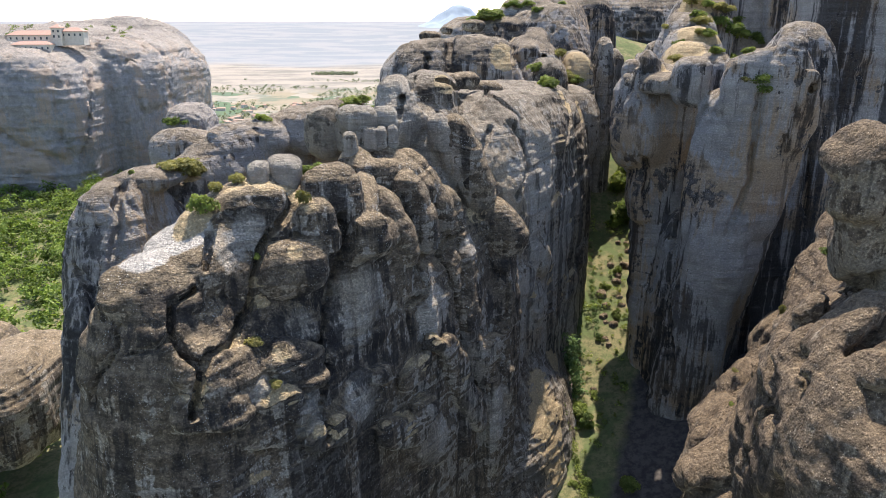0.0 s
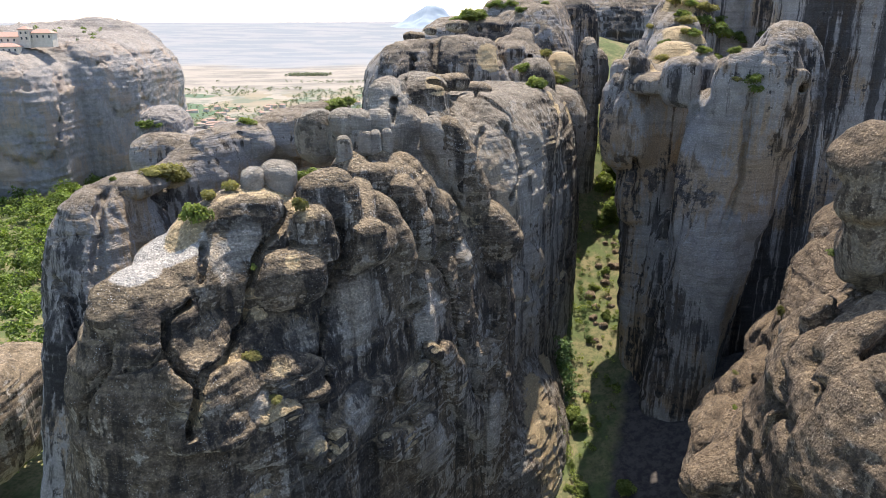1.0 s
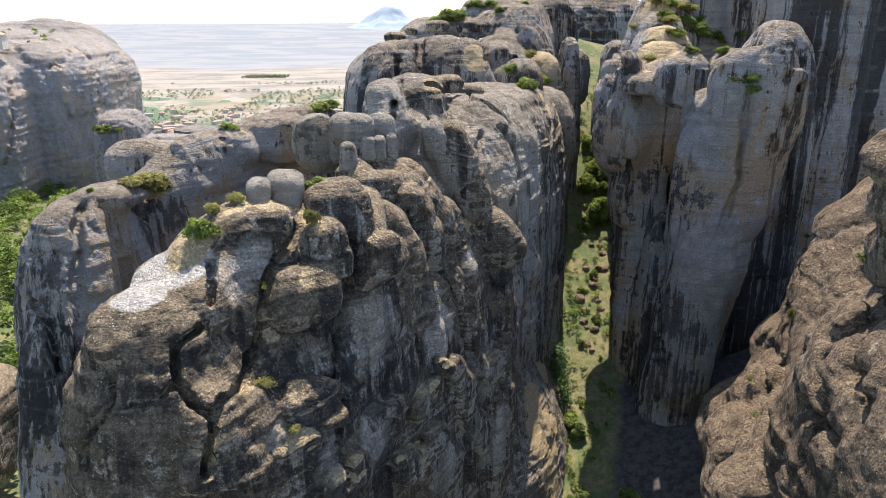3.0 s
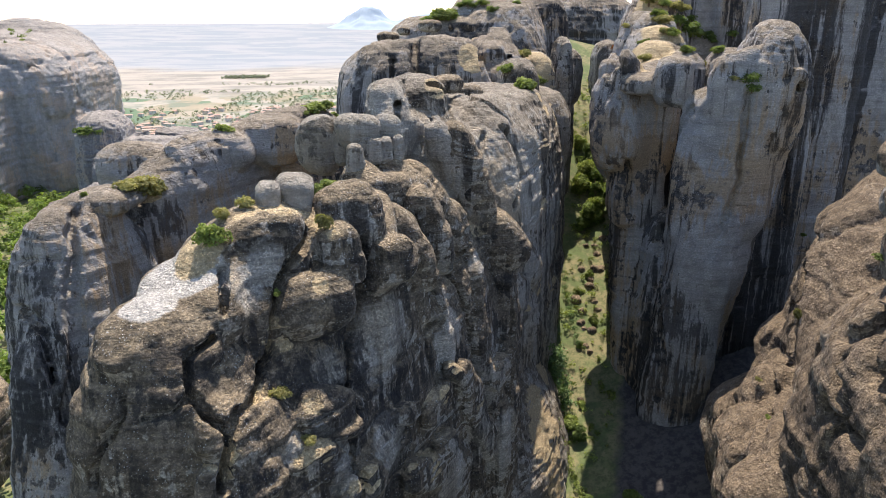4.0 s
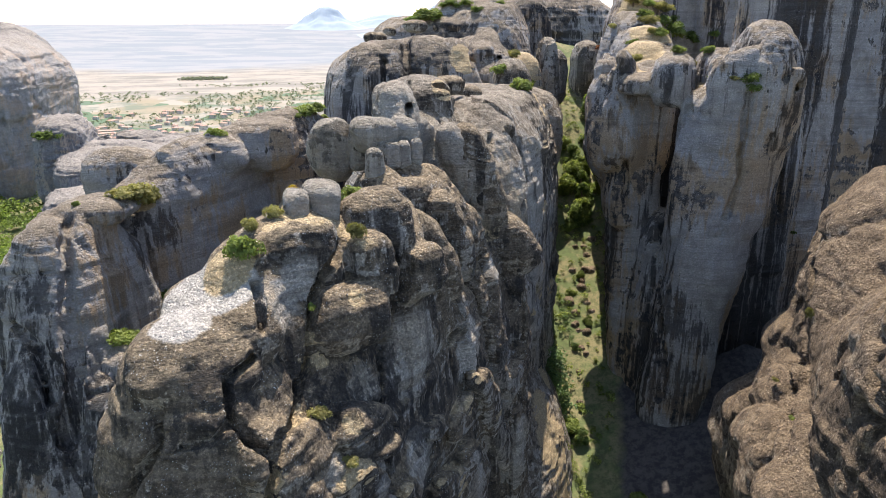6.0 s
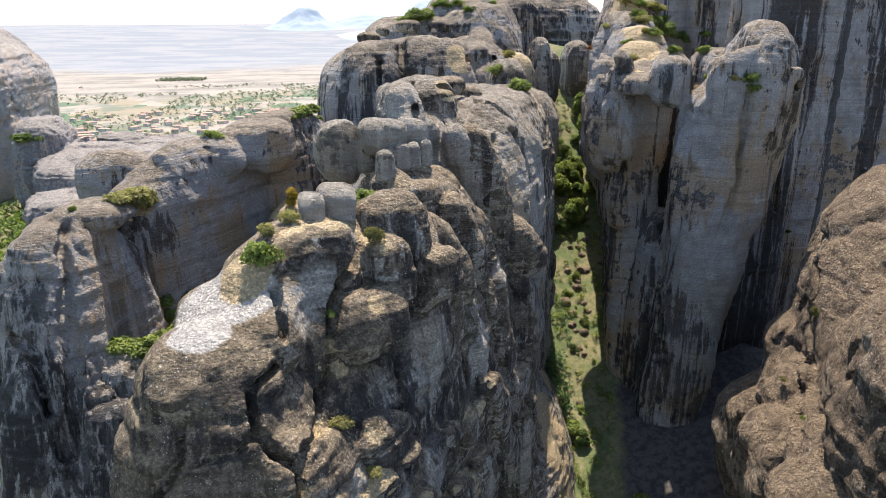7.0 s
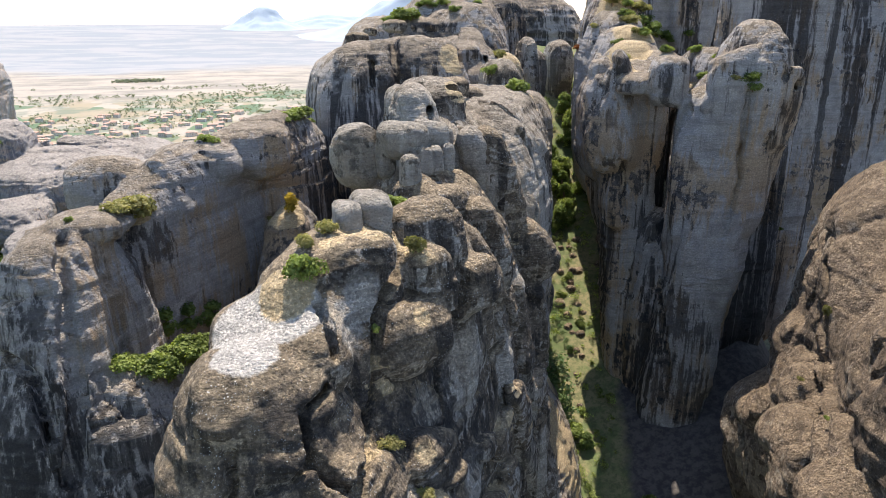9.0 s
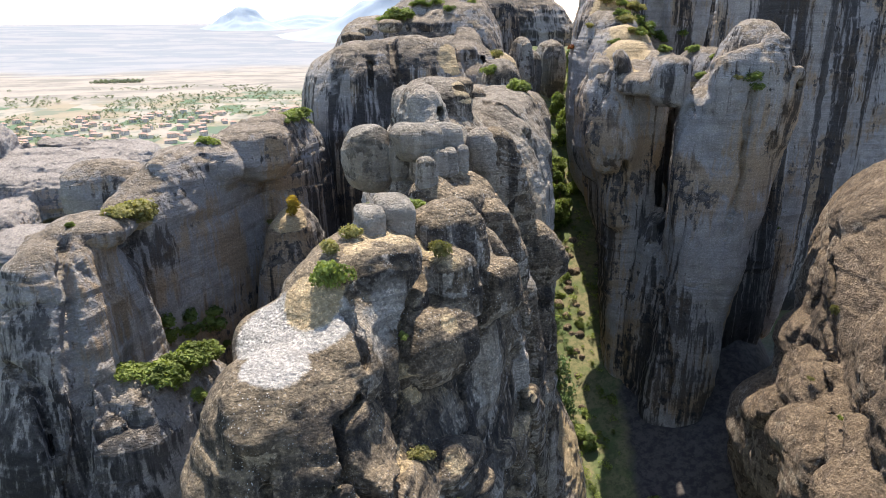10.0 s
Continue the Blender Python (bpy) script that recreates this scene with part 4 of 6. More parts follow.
wing.groove(0.6, 1.4, (0.59, -0.53, 0.61), (-49.2, 104.3, -24.8), (-48.7, 101, -27.1), (-48.6, 98.6, -31.5))
wing.groove(0.6, 1.4, (-0.02, -0.99, 0.16), (-54.5, 96.8, -35.9), (-51.4, 95.6, -38.5), (-50.7, 95.1, -44.6))
# Black crust with shade painted in, low on the wall and under ledges.
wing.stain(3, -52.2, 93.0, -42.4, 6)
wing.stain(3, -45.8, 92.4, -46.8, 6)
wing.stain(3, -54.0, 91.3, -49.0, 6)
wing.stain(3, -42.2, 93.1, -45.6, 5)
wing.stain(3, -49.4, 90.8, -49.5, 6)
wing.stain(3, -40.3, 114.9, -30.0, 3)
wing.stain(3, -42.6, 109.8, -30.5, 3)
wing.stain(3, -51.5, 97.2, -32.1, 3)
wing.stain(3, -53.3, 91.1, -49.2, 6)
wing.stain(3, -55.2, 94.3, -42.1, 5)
wing.stain(1, -22.6, 126.2, -30.1, 3)
wing.stain(1, -42.1, 114.4, -26.3, 1.5)
wing.stain(2, -45.9, 101.3, -33, 7)
wing.stain(2, -41.9, 106.7, -35.9, 7)
wing.stain(2, -37.9, 116.9, -37.3, 7)
wing.stain(2, -32, 125.5, -32.2, 6)
wing.stain(2, -26.3, 134.5, -28.7, 5)
wing.stain(2, -39.2, 116.1, -30.3, 4)
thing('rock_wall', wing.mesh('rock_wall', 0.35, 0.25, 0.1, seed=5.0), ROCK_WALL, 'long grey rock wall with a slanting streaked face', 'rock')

mass = Rock((-30, 135, -95), (75, 235, 14), 0.6)
mass.lump(3.5, 163.4, -34.1, 17.2, 12.4, 29.1, -3.8, -6.4, 6.0, power=4.0, soft=0.6)
mass.lump(21.0, 176.9, -30.0, 8.0, 13.0, 24.0, 3.1, 0.0, -0.3, power=4.0, soft=0.6)
mass.lump(10.7, 203.0, -28.4, 14.7, 12.2, 27.7, 3.1, -1.0, 0.3, power=3.4, soft=0.6)
mass.lump(31.1, 205.1, -25.8, 13.1, 20.2, 27.9, -9.6, -5.7, -16.8, power=3.4, soft=0.6)
mass.lump(42, 212, -25, 8, 10, 30, 0, 0, 0, power=3.6, soft=0.6)
mass.lump(24, 206, -14, 10, 9, 19, 0, 0, 0, power=3, soft=0.6)
mass.lump(-6.5, 155.9, -10.2, 4.1, 2.3, 4.8, -35.9, -9.1, -4.5, power=3, soft=0.22)
mass.lump(-1.1, 155.6, -9.4, 3, 1.6, 5.2, -33.8, 4.5, -1.6, power=3.2, soft=0.22)
mass.lump(5.3, 157.2, -9, 4.7, 2.6, 4.9, -36.2, 5.8, -0.4, power=3.2, soft=0.22)
mass.lump(11.2, 157.6, -9.5, 4.5, 2.5, 5.3, -32.1, 6, 19.4, power=3, soft=0.22)
mass.lump(19, 173.1, -7.5, 3.4, 1.9, 9.3, -84.5, -11.7, -0.7, power=3.4, soft=0.22)
mass.lump(9.5, 193.8, -4.5, 7.2, 1.2, 2.1, -37.5, 7.1, -6.8, power=3.4, soft=0.22)
mass.lump(21.4, 167.8, -8.9, 3.3, 1.8, 9.2, -53.4, 5.3, -4.2, power=3, soft=0.22)
mass.lump(31.2, 191.3, -5.7, 4.1, 2.3, 8.7, -27.8, 6.7, 4.1, power=3, soft=0.22)
mass.lump(24.6, 195.2, -1.7, 6, 1.8, 3.3, -46.7, -3.5, -21.3, power=3.4, soft=0.22)
mass.lump(30.1, 195, -0.6, 4.9, 2, 3.7, -56.8, 8.1, -12.3, power=3.4, soft=0.22)
mass.lump(15.9, 197.8, -2.8, 7.4, 2, 3.6, -74.3, 3.3, -14.3, power=3.4, soft=0.22)
mass.lump(35.2, 195.9, -4.7, 5.3, 2.9, 10.5, -34.5, 40.5, 35.3, power=3, soft=0.22)
mass.lump(41.9, 205.9, -0.1, 4, 2.2, 4.7, -25.2, 3.1, -1.8, power=3.4, soft=0.22)
mass.groove(0.5, 1.4, (-0.28, -0.84, 0.47), (-0.7, 195.4, -6.4), (-3.3, 154.3, -9.2), (-3.7, 152.7, -13.5))
mass.groove(0.5, 1.4, (-0.01, -0.70, 0.71), (1.8, 159.6, -5.1), (1.1, 152.8, -13.6))
mass.groove(0.8, 2.2, (0.30, -0.62, 0.73), (13.9, 193.6, -3.4), (17.3, 176.0, -6.3), (15.2, 157.4, -9.6), (15.8, 156.0, -13.0))
mass.groove(0.7, 1.8, (-0.01, -0.87, 0.49), (28.6, 190.1, -4.2), (22.7, 165.0, -10.2))
mass.groove(0.7, 1.8, (0.58, -0.73, 0.35), (41.1, 203.7, -0.8), (39.8, 196.1, -9.4))
mass.stain(1, 13.5, 181.2, -3, 5)
mass.stain(1, 14.1, 155, -8.6, 4)
mass.stain(1, 25.3, 186.2, -0.6, 5)
mass.stain(1, 31, 186.2, 0.7, 5)
massif_rock = thing('rock_massif', mass.mesh('rock_massif', 0.4, 0.16, 0.1, seed=8.0), ROCK_WALL, 'broad grey rock massif with shrubs on its top', 'rock')
boulder(massif_rock, 0.8, 180.3, -3.8, 1.4, 1.2, 1, 0, 0, 0)
boulder(massif_rock, 7.8, 187, -2.8, 2.9, 2.2, 1.5, 0, 0, 0)
boulder(massif_rock, -3.2, 173.5, -5.2, 2.7, 2.1, 1.4, 0, 0, 0)

domes = Rock((12, 144, -95), (75, 245, 0), 0.55)
domes.lump(22.6, 154, -19, 4.4, 5, 10, 0, 0, 0, power=2.8)
domes.lump(29, 158, -25, 6, 8, 10, 0, 0, 0, power=2.6)
domes.lump(25.8, 173.8, -32.4, 3.8, 7, 24.8, 0, 0, 0, power=3)
domes.lump(34, 183.5, -34.9, 5.3, 8, 25.8, 0, 0, 0, power=3)
domes.lump(42.1, 188.7, -35.1, 3.1, 6, 28.6, 0, 0, 0, power=3)
domes.lump(44.4, 193.1, -15.9, 3.7, 7, 7.3, 0, 0, 0)
domes.lump(66.1, 222.7, -16.7, 3.9, 6, 9.2, 0, 0, 0)
domes.stain(1, 31.9, 178.7, -12, 5)
domes.stain(1, 34.6, 176.7, -16.6, 5)
thing('domed_rock', domes.mesh('domed_rock', 0.45, 0.2, 0.1, seed=3.0), ROCK_GULLY, 'domed brown rock with dry grass in its clefts', 'rock')

pillars = Rock((25, 95, -95), (115, 210, 30), 0.55)
pillars.lump(44.4, 138.4, -49.5, 4.3, 8.0, 39.8, -3.5, -5, -25, power=3.6, soft=0.6)
pillars.lump(54.5, 124.8, -35, 7.0, 7.5, 29, -6.6, 8, -31.9, power=4.0, soft=0.6)
pillars.lump(50.4, 124.2, -31, 5.4, 6.3, 19, -5, 0, -32, power=3.4, soft=0.6)
pillars.lump(49.5, 122.5, -57.4, 6.2, 8.0, 36.9, -2.9, 4.6, -33.6, power=3.2, soft=0.6)
pillars.lump(55.0, 119.2, -13.9, 7.4, 2.7, 8.8, 0.0, -12.7, -10.9, power=3.4, soft=0.6)
pillars.lump(66, 134, -44, 8, 8, 42, 0, 0, 0, power=3.2, soft=0.6)
pillars.lump(59, 132, -50, 8, 7, 40, 0, 0, 0, power=3, soft=0.6)
pillars.lump(47.5, 132, -70, 6, 9, 34, 0, 0, -10, power=2.6, soft=0.6)
pillars.lump(40.7, 138.1, -20.4, 8.9, 4.9, 9.6, -13, 14.5, 38.9, power=3.4, soft=0.22)
pillars.lump(42.5, 135.2, -31.9, 5.7, 3.1, 8.7, -9.6, 3.6, 11.3, power=3.4, soft=0.22)
pillars.lump(42.6, 137.7, -13.4, 8.9, 1.5, 2.7, -25.2, 42.6, 37.6, power=3.4, soft=0.22)
pillars.lump(40.9, 138.7, -11.4, 2.8, 1.2, 2.2, -47.6, 5.7, -15, power=3.4, soft=0.22)
pillars.lump(47.8, 121.3, -26, 4.3, 2.4, 12.7, -12.2, 0.7, -35.2, power=3.4, soft=0.22)
pillars.lump(51.9, 120.4, -19.3, 5.7, 3.2, 11.9, 4.6, 24.7, -25.7, power=3, soft=0.22)
pillars.lump(50.6, 119.1, -13.9, 3.8, 2.1, 4.3, 3.1, 25.3, -31.5, power=3.4, soft=0.22)
pillars.lump(54.7, 118.1, -14.8, 3.7, 2.1, 7, 0.5, 14.5, -18.9, power=3.4, soft=0.22)
pillars.lump(56.4, 117.3, -6.6, 2.4, 1.3, 3.7, -29.1, 13.1, -15.3, power=3.4, soft=0.22)
pillars.lump(56, 118.8, -28.2, 4.9, 2.7, 10.8, -1.7, 13.7, 14.3, power=3.4, soft=0.22)
pillars.lump(48.9, 117.6, -41.8, 5.1, 2.8, 13.2, -5, 2.9, -23.4, power=3.2, soft=0.22)
pillars.lump(53.1, 118.4, -38.1, 5, 2.8, 10.9, -1.4, 18.3, 27, power=3.4, soft=0.22)
pillars.lump(48.1, 116.2, -57.5, 3.7, 2, 10.6, -1.6, 0.2, -8.6, power=3.4, soft=0.22)
pillars.lump(59.4, 117.1, -20.3, 2.1, 1.2, 12.2, 13.2, 0.2, 3.4, power=3.4, soft=0.22)
pillars.lump(46.6, 125.4, -50.9, 5.6, 3.1, 15.1, -8.4, -21.4, -76.4, power=3.4, soft=0.22)
pillars.groove(1.1, 3.4, (-0.97, -0.15, 0.21), (45.7, 123.5, -15.9), (44.8, 125.1, -22.6), (44.5, 127.5, -40.1), (42.2, 119.6, -52.7), (42.6, 117.1, -67.8))
pillars.groove(0.6, 1.8, (-0.25, -0.96, 0.07), (52.6, 117.1, -12.6), (52.7, 117.2, -19.5), (52.0, 115.8, -27.8), (49.7, 115.0, -36.4))
pillars.groove(0.4, 1.2, (-1.00, -0.07, 0.04), (37.5, 136.8, -21.7))
pillars.groove(0.5, 1.5, (0.16, -0.99, 0.06), (59.2, 116.0, -11.2), (67.2, 126.4, -23.4), (68.3, 126.1, -36.3))
pillars.groove(0.35, 1.0, (-0.42, -0.90, 0.10), (39.6, 133.8, -26.1), (40.4, 132.4, -36.9))
# Lower pillar blackened: crust plus the gully's missing sky light, painted in.
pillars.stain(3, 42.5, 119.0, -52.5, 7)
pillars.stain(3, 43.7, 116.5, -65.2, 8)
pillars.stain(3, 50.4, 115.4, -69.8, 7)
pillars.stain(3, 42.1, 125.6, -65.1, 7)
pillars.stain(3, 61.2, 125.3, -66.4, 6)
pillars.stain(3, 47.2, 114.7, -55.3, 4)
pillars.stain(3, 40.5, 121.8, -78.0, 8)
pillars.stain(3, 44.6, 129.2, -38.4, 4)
pillars.lump(35.0, 135.8, -17.2, 1.3, 1.6, 6.6, 0, 0, -20, power=3, soft=0.3)
pillars.lump(36.8, 134.3, -16.0, 1.4, 1.7, 7, 0, 0, -20, power=3, soft=0.3)
pillars.lump(36.6, 139.1, -10.6, 1.8, 2.2, 2.2, 0, 0, -20, power=3, soft=0.3)
pillars.lump(45.1, 128.9, -11.5, 3.2, 3.8, 4.4, 0, 0, -20, power=3, soft=0.3)
pillars.lump(40.9, 133.9, -12.3, 4, 4.8, 2, 0, 0, -20, power=3, soft=0.3)
pillars.lump(44.4, 143.7, -21.5, 7.2, 10, 11.7, 0, 0, 0, power=3.2)
pillars.lump(39.5, 143.8, -18, 1.2, 5, 9.8, 0, 0, 0, power=3)
pillars.lump(51, 150.7, -28.9, 6.9, 8, 19.6, 0, 0, 0, power=3)
pillars.lump(54, 157.9, -26.4, 7.7, 8, 20.4, 0, 0, 0, power=3)
pillars.lump(57.6, 167, -24.4, 7.8, 8, 21.4, 0, 0, 0, power=3)
pillars.lump(59.5, 176.2, -22.1, 7.9, 8, 22.4, 0, 0, 0, power=3)
pillars.lump(65.6, 187.9, -18.8, 8.4, 9, 23.7, 0, 0, 0, power=3)
pillars.lump(74.4, 201.6, -15.8, 9.6, 10, 25.3, 0, 0, 0, power=3)
pillars.lump(56.4, 150.4, -14.1, 3.8, 6, 6.6, 0, 0, 0, power=3)
pillars.lump(64.9, 146.3, -23.1, 4.8, 9, 16.3, 0, 0, 0, power=3)
pillars.lump(80.6, 146.7, -21.9, 8.1, 12, 52.7, 0, 0, 0, power=4)
pillars.lump(82.8, 198.2, -0.7, 7.7, 9, 24.2, 0, 0, 0, power=3)
pillars.lump(88.8, 192.2, 6.3, 6.6, 9, 23.2, 0, 0, 0, power=3)
pillars.stain(1, 49, 154.2, -6.8, 5)
pillars.stain(1, 41.8, 136.7, -11.3, 2.5)
pillars.stain(1, 51.8, 153.4, -7.4, 4)
pillars.stain(1, 61.4, 129.2, -9.6, 2.2)
pillars.stain(1, 60.4, 143.9, -14.7, 3)
pillars.stain(1, 57.9, 163.4, -4.2, 5)
pillars.stain(1, 61.7, 181.6, 0.7, 5)
pillars.stain(2, 40.8, 130, -20.5, 6)
pillars.stain(2, 48.6, 117.3, -21.3, 6)
pillars.stain(2, 56.8, 112.7, -32, 8)
pillars.stain(2, 52.8, 112.2, -38.9, 7)
pillars.stain(2, 47.6, 122.1, -39, 4)
pillars.stain(2, 51.3, 112.5, -48.5, 6)
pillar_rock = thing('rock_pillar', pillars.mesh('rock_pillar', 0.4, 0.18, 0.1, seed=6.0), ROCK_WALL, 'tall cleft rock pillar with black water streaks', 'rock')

backwall = Rock((10, 175, -100), (220, 330, 25), 1.2)
backwall.lump(150, 215, -40, 60, 30, 60, 0, 0, -15, power=4)
backwall.lump(66, 290, -45, 40, 25, 54, 0, 0, 0, power=4)
thing('rock_back_wall', backwall.mesh('rock_back_wall', 0.9, 0.4, 0.2, True, 4.0), ROCK_WALL, 'dark vertical rock wall behind the pillars', 'rock')

slab = Rock((25, 25, -95), (135, 155, -5), 0.48)
slab.lump(80.7, 96.8, -64.5, 19.8, 30.2, 43.4, 18.3, -7.2, -50.1, power=3.0, soft=0.6)
slab.lump(59.6, 54.0, -56.0, 24.9, 32.0, 35.9, -14.3, -16.9, -19.5, power=2.8, soft=0.6)
slab.lump(52.1, 77.5, -64.1, 11.5, 38.7, 21.5, 8.7, -27.7, -40.8, power=2.8, soft=0.6)
slab.lump(58.1, 90.4, -75.3, 13.8, 12.2, 25.5, 0.6, -23.6, -15.2, power=2.8, soft=0.6)
slab.lump(46.0, 64.3, -19.2, 6.4, 5.0, 8.7, -9.9, -9.0, -6.9, power=3.0, soft=0.6)
slab.lump(50.6, 97.4, -46.7, 5.8, 2.4, 3.9, -155.1, 10.2, 58.1, power=2.8, soft=0.22)
slab.lump(41.4, 85.1, -48, 4.5, 2.6, 4.3, -119.1, -40.4, 10.6, power=2.8, soft=0.22)
slab.lump(52.4, 89.5, -33.6, 5.7, 2.5, 4.2, -37.3, 7, -97.2, power=2.8, soft=0.22)
slab.lump(48.9, 86.5, -42.3, 4.6, 2.8, 9.6, -63.1, 69.5, -170, power=2.8, soft=0.22)
slab.lump(37.7, 67.3, -30.9, 5, 1.5, 2.5, -138.2, 39.9, 88.6, power=2.8, soft=0.22)
slab.lump(35.1, 65.3, -37.5, 7.3, 2.4, 4.1, -106.8, 79.3, 138, power=2.8, soft=0.22)
slab.lump(35.8, 76.7, -49.7, 4.2, 2.5, 11.1, -118.3, -40.2, 13.2, power=2.8, soft=0.22)
slab.lump(32.9, 75.7, -53.9, 5.4, 2.7, 4.6, -170.2, 40.6, 63.9, power=2.8, soft=0.22)
slab.lump(35.4, 72.3, -47.4, 3, 1.8, 4.8, -91.1, -38.1, -13.7, power=2.8, soft=0.22)
slab.lump(35.9, 66.9, -42.5, 4.6, 2.8, 5.4, -177.3, 73.6, 68.9, power=2.8, soft=0.22)
slab.lump(31.6, 68.5, -50.3, 4.9, 2.8, 4.7, -87.1, -38.5, -17.3, power=2.8, soft=0.22)
slab.lump(32.1, 57.3, -40, 4.3, 2.6, 6.5, -27, 82.7, -132.2, power=2.8, soft=0.22)
slab.lump(33.3, 58.5, -33.3, 3.1, 1.8, 6, -81.4, 70.1, 171.2, power=2.8, soft=0.22)
slab.lump(55.9, 88.1, -30.8, 5, 2.7, 4.5, -52.9, -6.6, -67.3, power=2.8, soft=0.22)
slab.lump(60.2, 97.2, -28.9, 5.5, 3.3, 6.2, -83.1, -41.3, -35.1, power=2.8, soft=0.22)
slab.lump(34.8, 64.7, -47.8, 5, 2.3, 3.9, -67.6, -54.9, -40.8, power=2.8, soft=0.22)
slab.lump(43, 93.2, -56.1, 4.2, 2, 3.3, -45.2, -40, -71.4, power=2.8, soft=0.22)
slab.lump(39.3, 64, -12.6, 2.8, 1.7, 3.2, -53.5, -52, -30.3, power=2.8, soft=0.22)
slab.lump(38.6, 62.4, -16.4, 2.7, 1.1, 1.8, -6, -15.2, -68.2, power=2.8, soft=0.22)
slab.lump(40.3, 64.5, -21.7, 3.4, 2, 3.9, 46.5, 73.2, -48.3, power=2.8, soft=0.22)
slab.lump(51.6, 87.3, -36, 6.4, 3.3, 5.5, -34.7, 27.1, -110.3, power=2.8, soft=0.22)
slab.lump(37.2, 57.5, -27.2, 5.2, 2.3, 3.8, -114, -39.4, 15.4, power=2.8, soft=0.22)
slab.lump(35, 61.8, -31.9, 4.7, 2, 3.3, -141.4, 47.9, 96.9, power=2.8, soft=0.22)
slab.lump(33, 51.2, -30.3, 4.8, 1.8, 3, -33.9, 23.4, -105.8, power=2.8, soft=0.22)
slab.lump(35, 64.6, -38.9, 4.3, 2.6, 4.5, -160.8, 68.7, 84.2, power=2.8, soft=0.22)
slab.lump(31.9, 50.2, -35.7, 4.8, 2.9, 5, -27.4, 56.6, -114.2, power=2.8, soft=0.22)
slab.lump(32.5, 45.6, -32.4, 4.4, 1.6, 2.7, -27.1, 14, -81.7, power=2.8, soft=0.22)
slab.lump(32.6, 58.9, -44.4, 4.7, 2.6, 4.3, 164.3, 76.1, 57.4, power=2.8, soft=0.22)
slab.lump(34.8, 50.3, -27.4, 3.4, 1.2, 1.9, -43.8, -14.1, -73.1, power=2.8, soft=0.22)
slab.groove(0.45, 1.6, (-0.75, 0.26, 0.60), (51.7, 93.7, -34.0), (49.1, 90.7, -37.8), (47.8, 90.5, -43.7), (43.3, 85.1, -45.7), (38.4, 79.5, -47.1), (33.9, 74.1, -48.8))
slab.groove(0.4, 1.4, (-0.77, 0.39, 0.51), (40.1, 68.5, -29.6), (39.8, 72.1, -32.9), (37.1, 69.4, -35.4), (37.4, 72.4, -40.6), (38.9, 76.8, -46.3), (34.9, 72.1, -47.5))
slab.groove(0.4, 1.4, (-0.92, 0.33, 0.22), (35.2, 63.0, -31.9), (33.4, 60.7, -34.1), (32.4, 58.2, -34.6), (32.1, 59.4, -38.0), (31.8, 59.3, -42.9))
slab.groove(0.35, 1.2, (-0.81, 0.57, 0.12), (51.5, 97.8, -42.3))
slab.groove(0.35, 1.2, (-0.68, 0.46, 0.57), (46.1, 86.4, -44.6), (44.2, 91.7, -48.5))
slab.groove(0.4, 1.4, (-0.87, 0.29, 0.40), (40.6, 87.0, -49.2), (40.9, 91.3, -58.3))
slab.stain(1, 34.2, 73.2, -42.5, 2.0)
slab.stain(1, 63.5, 97.9, -32.2, 2.5)
slab.stain(1, 34.2, 64.8, -39.7, 1.2)
slab.stain(2, 37.7, 58.1, -35.6, 3)
slab.stain(2, 37.9, 65.1, -35.8, 3)
slab.stain(2, 37.7, 52.2, -36.6, 5)
slab.stain(2, 43, 61, -32.3, 3)
slope_rock = thing('rock_slope', slab.mesh('rock_slope', 0.25, 0.3, 0.12, seed=9.0, ribs=1.3), ROCK_BROWN, 'brown sloping rock with slanting ribs and hollows', 'rock')
boulder(slope_rock, 46.2, 74.2, -15.6, 2.3, 2.4, 1.7, 0, 8, 0, 3.2, ROCK_PALE)
boulder(slope_rock, 45.8, 72.4, -18.8, 2.5, 2.4, 1.7, 0, -6, 0, 3.2, ROCK_PALE)

plateau = Rock((-480, 340, -120), (-140, 640, 10), 2.4)
plateau.lump(-253.5, 425.1, -85.1, 59.5, 60, 70.2, 0, 0, 0, power=5)
plateau.lump(-234.7, 521.8, -95.9, 55.6, 50, 93, 0, 0, 0, power=3.4)
plateau.lump(-330, 480, -64, 160, 80, 58, 0, 0, 0, power=5)
plateau.block(-214.3, 367.2, -49, 16.1, 35.2, 29.3, -3.9, 8.6, 11.7, 3)
plateau.block(-198.7, 378.8, -44.5, 13.3, 29, 24.2, -7, 15.5, 62, 3)
plateau.block(-192.7, 409.4, -54.6, 15, 47.1, 39.3, -0.1, 7.9, 24.1, 3)
plateau.block(-176.7, 427.1, -30.3, 21, 26.4, 22, -20.7, 23.9, 56.9, 4)
plateau.block(-170.7, 474.8, -37.3, 33.1, 45.9, 38.2, -8.7, 34.4, 85, 4)
plateau.block(-184.8, 425.5, -20.5, 18, 21.6, 15.7, -52, 20.8, 33.2, 3)
plateau.block(-170, 462.1, -69.1, 32.9, 39.5, 22.4, 0, 18.4, 89.7, 3)
plateau.block(-225, 365.4, -78.7, 17.6, 22.5, 18.7, -0, 10.7, 3.1, 2)
plateau.stain(2, -222.7, 365.7, -66.6, 45)
plateau.stain(2, -204.1, 370.9, -64.5, 45)
plateau.stain(2, -194.3, 396.1, -62.4, 45)
plateau.stain(2, -180.3, 417.8, -59.1, 45)
plateau.stain(2, -171.2, 438.7, -58.5, 45)
plateau.stain(2, -170, 487.1, -61.1, 40)
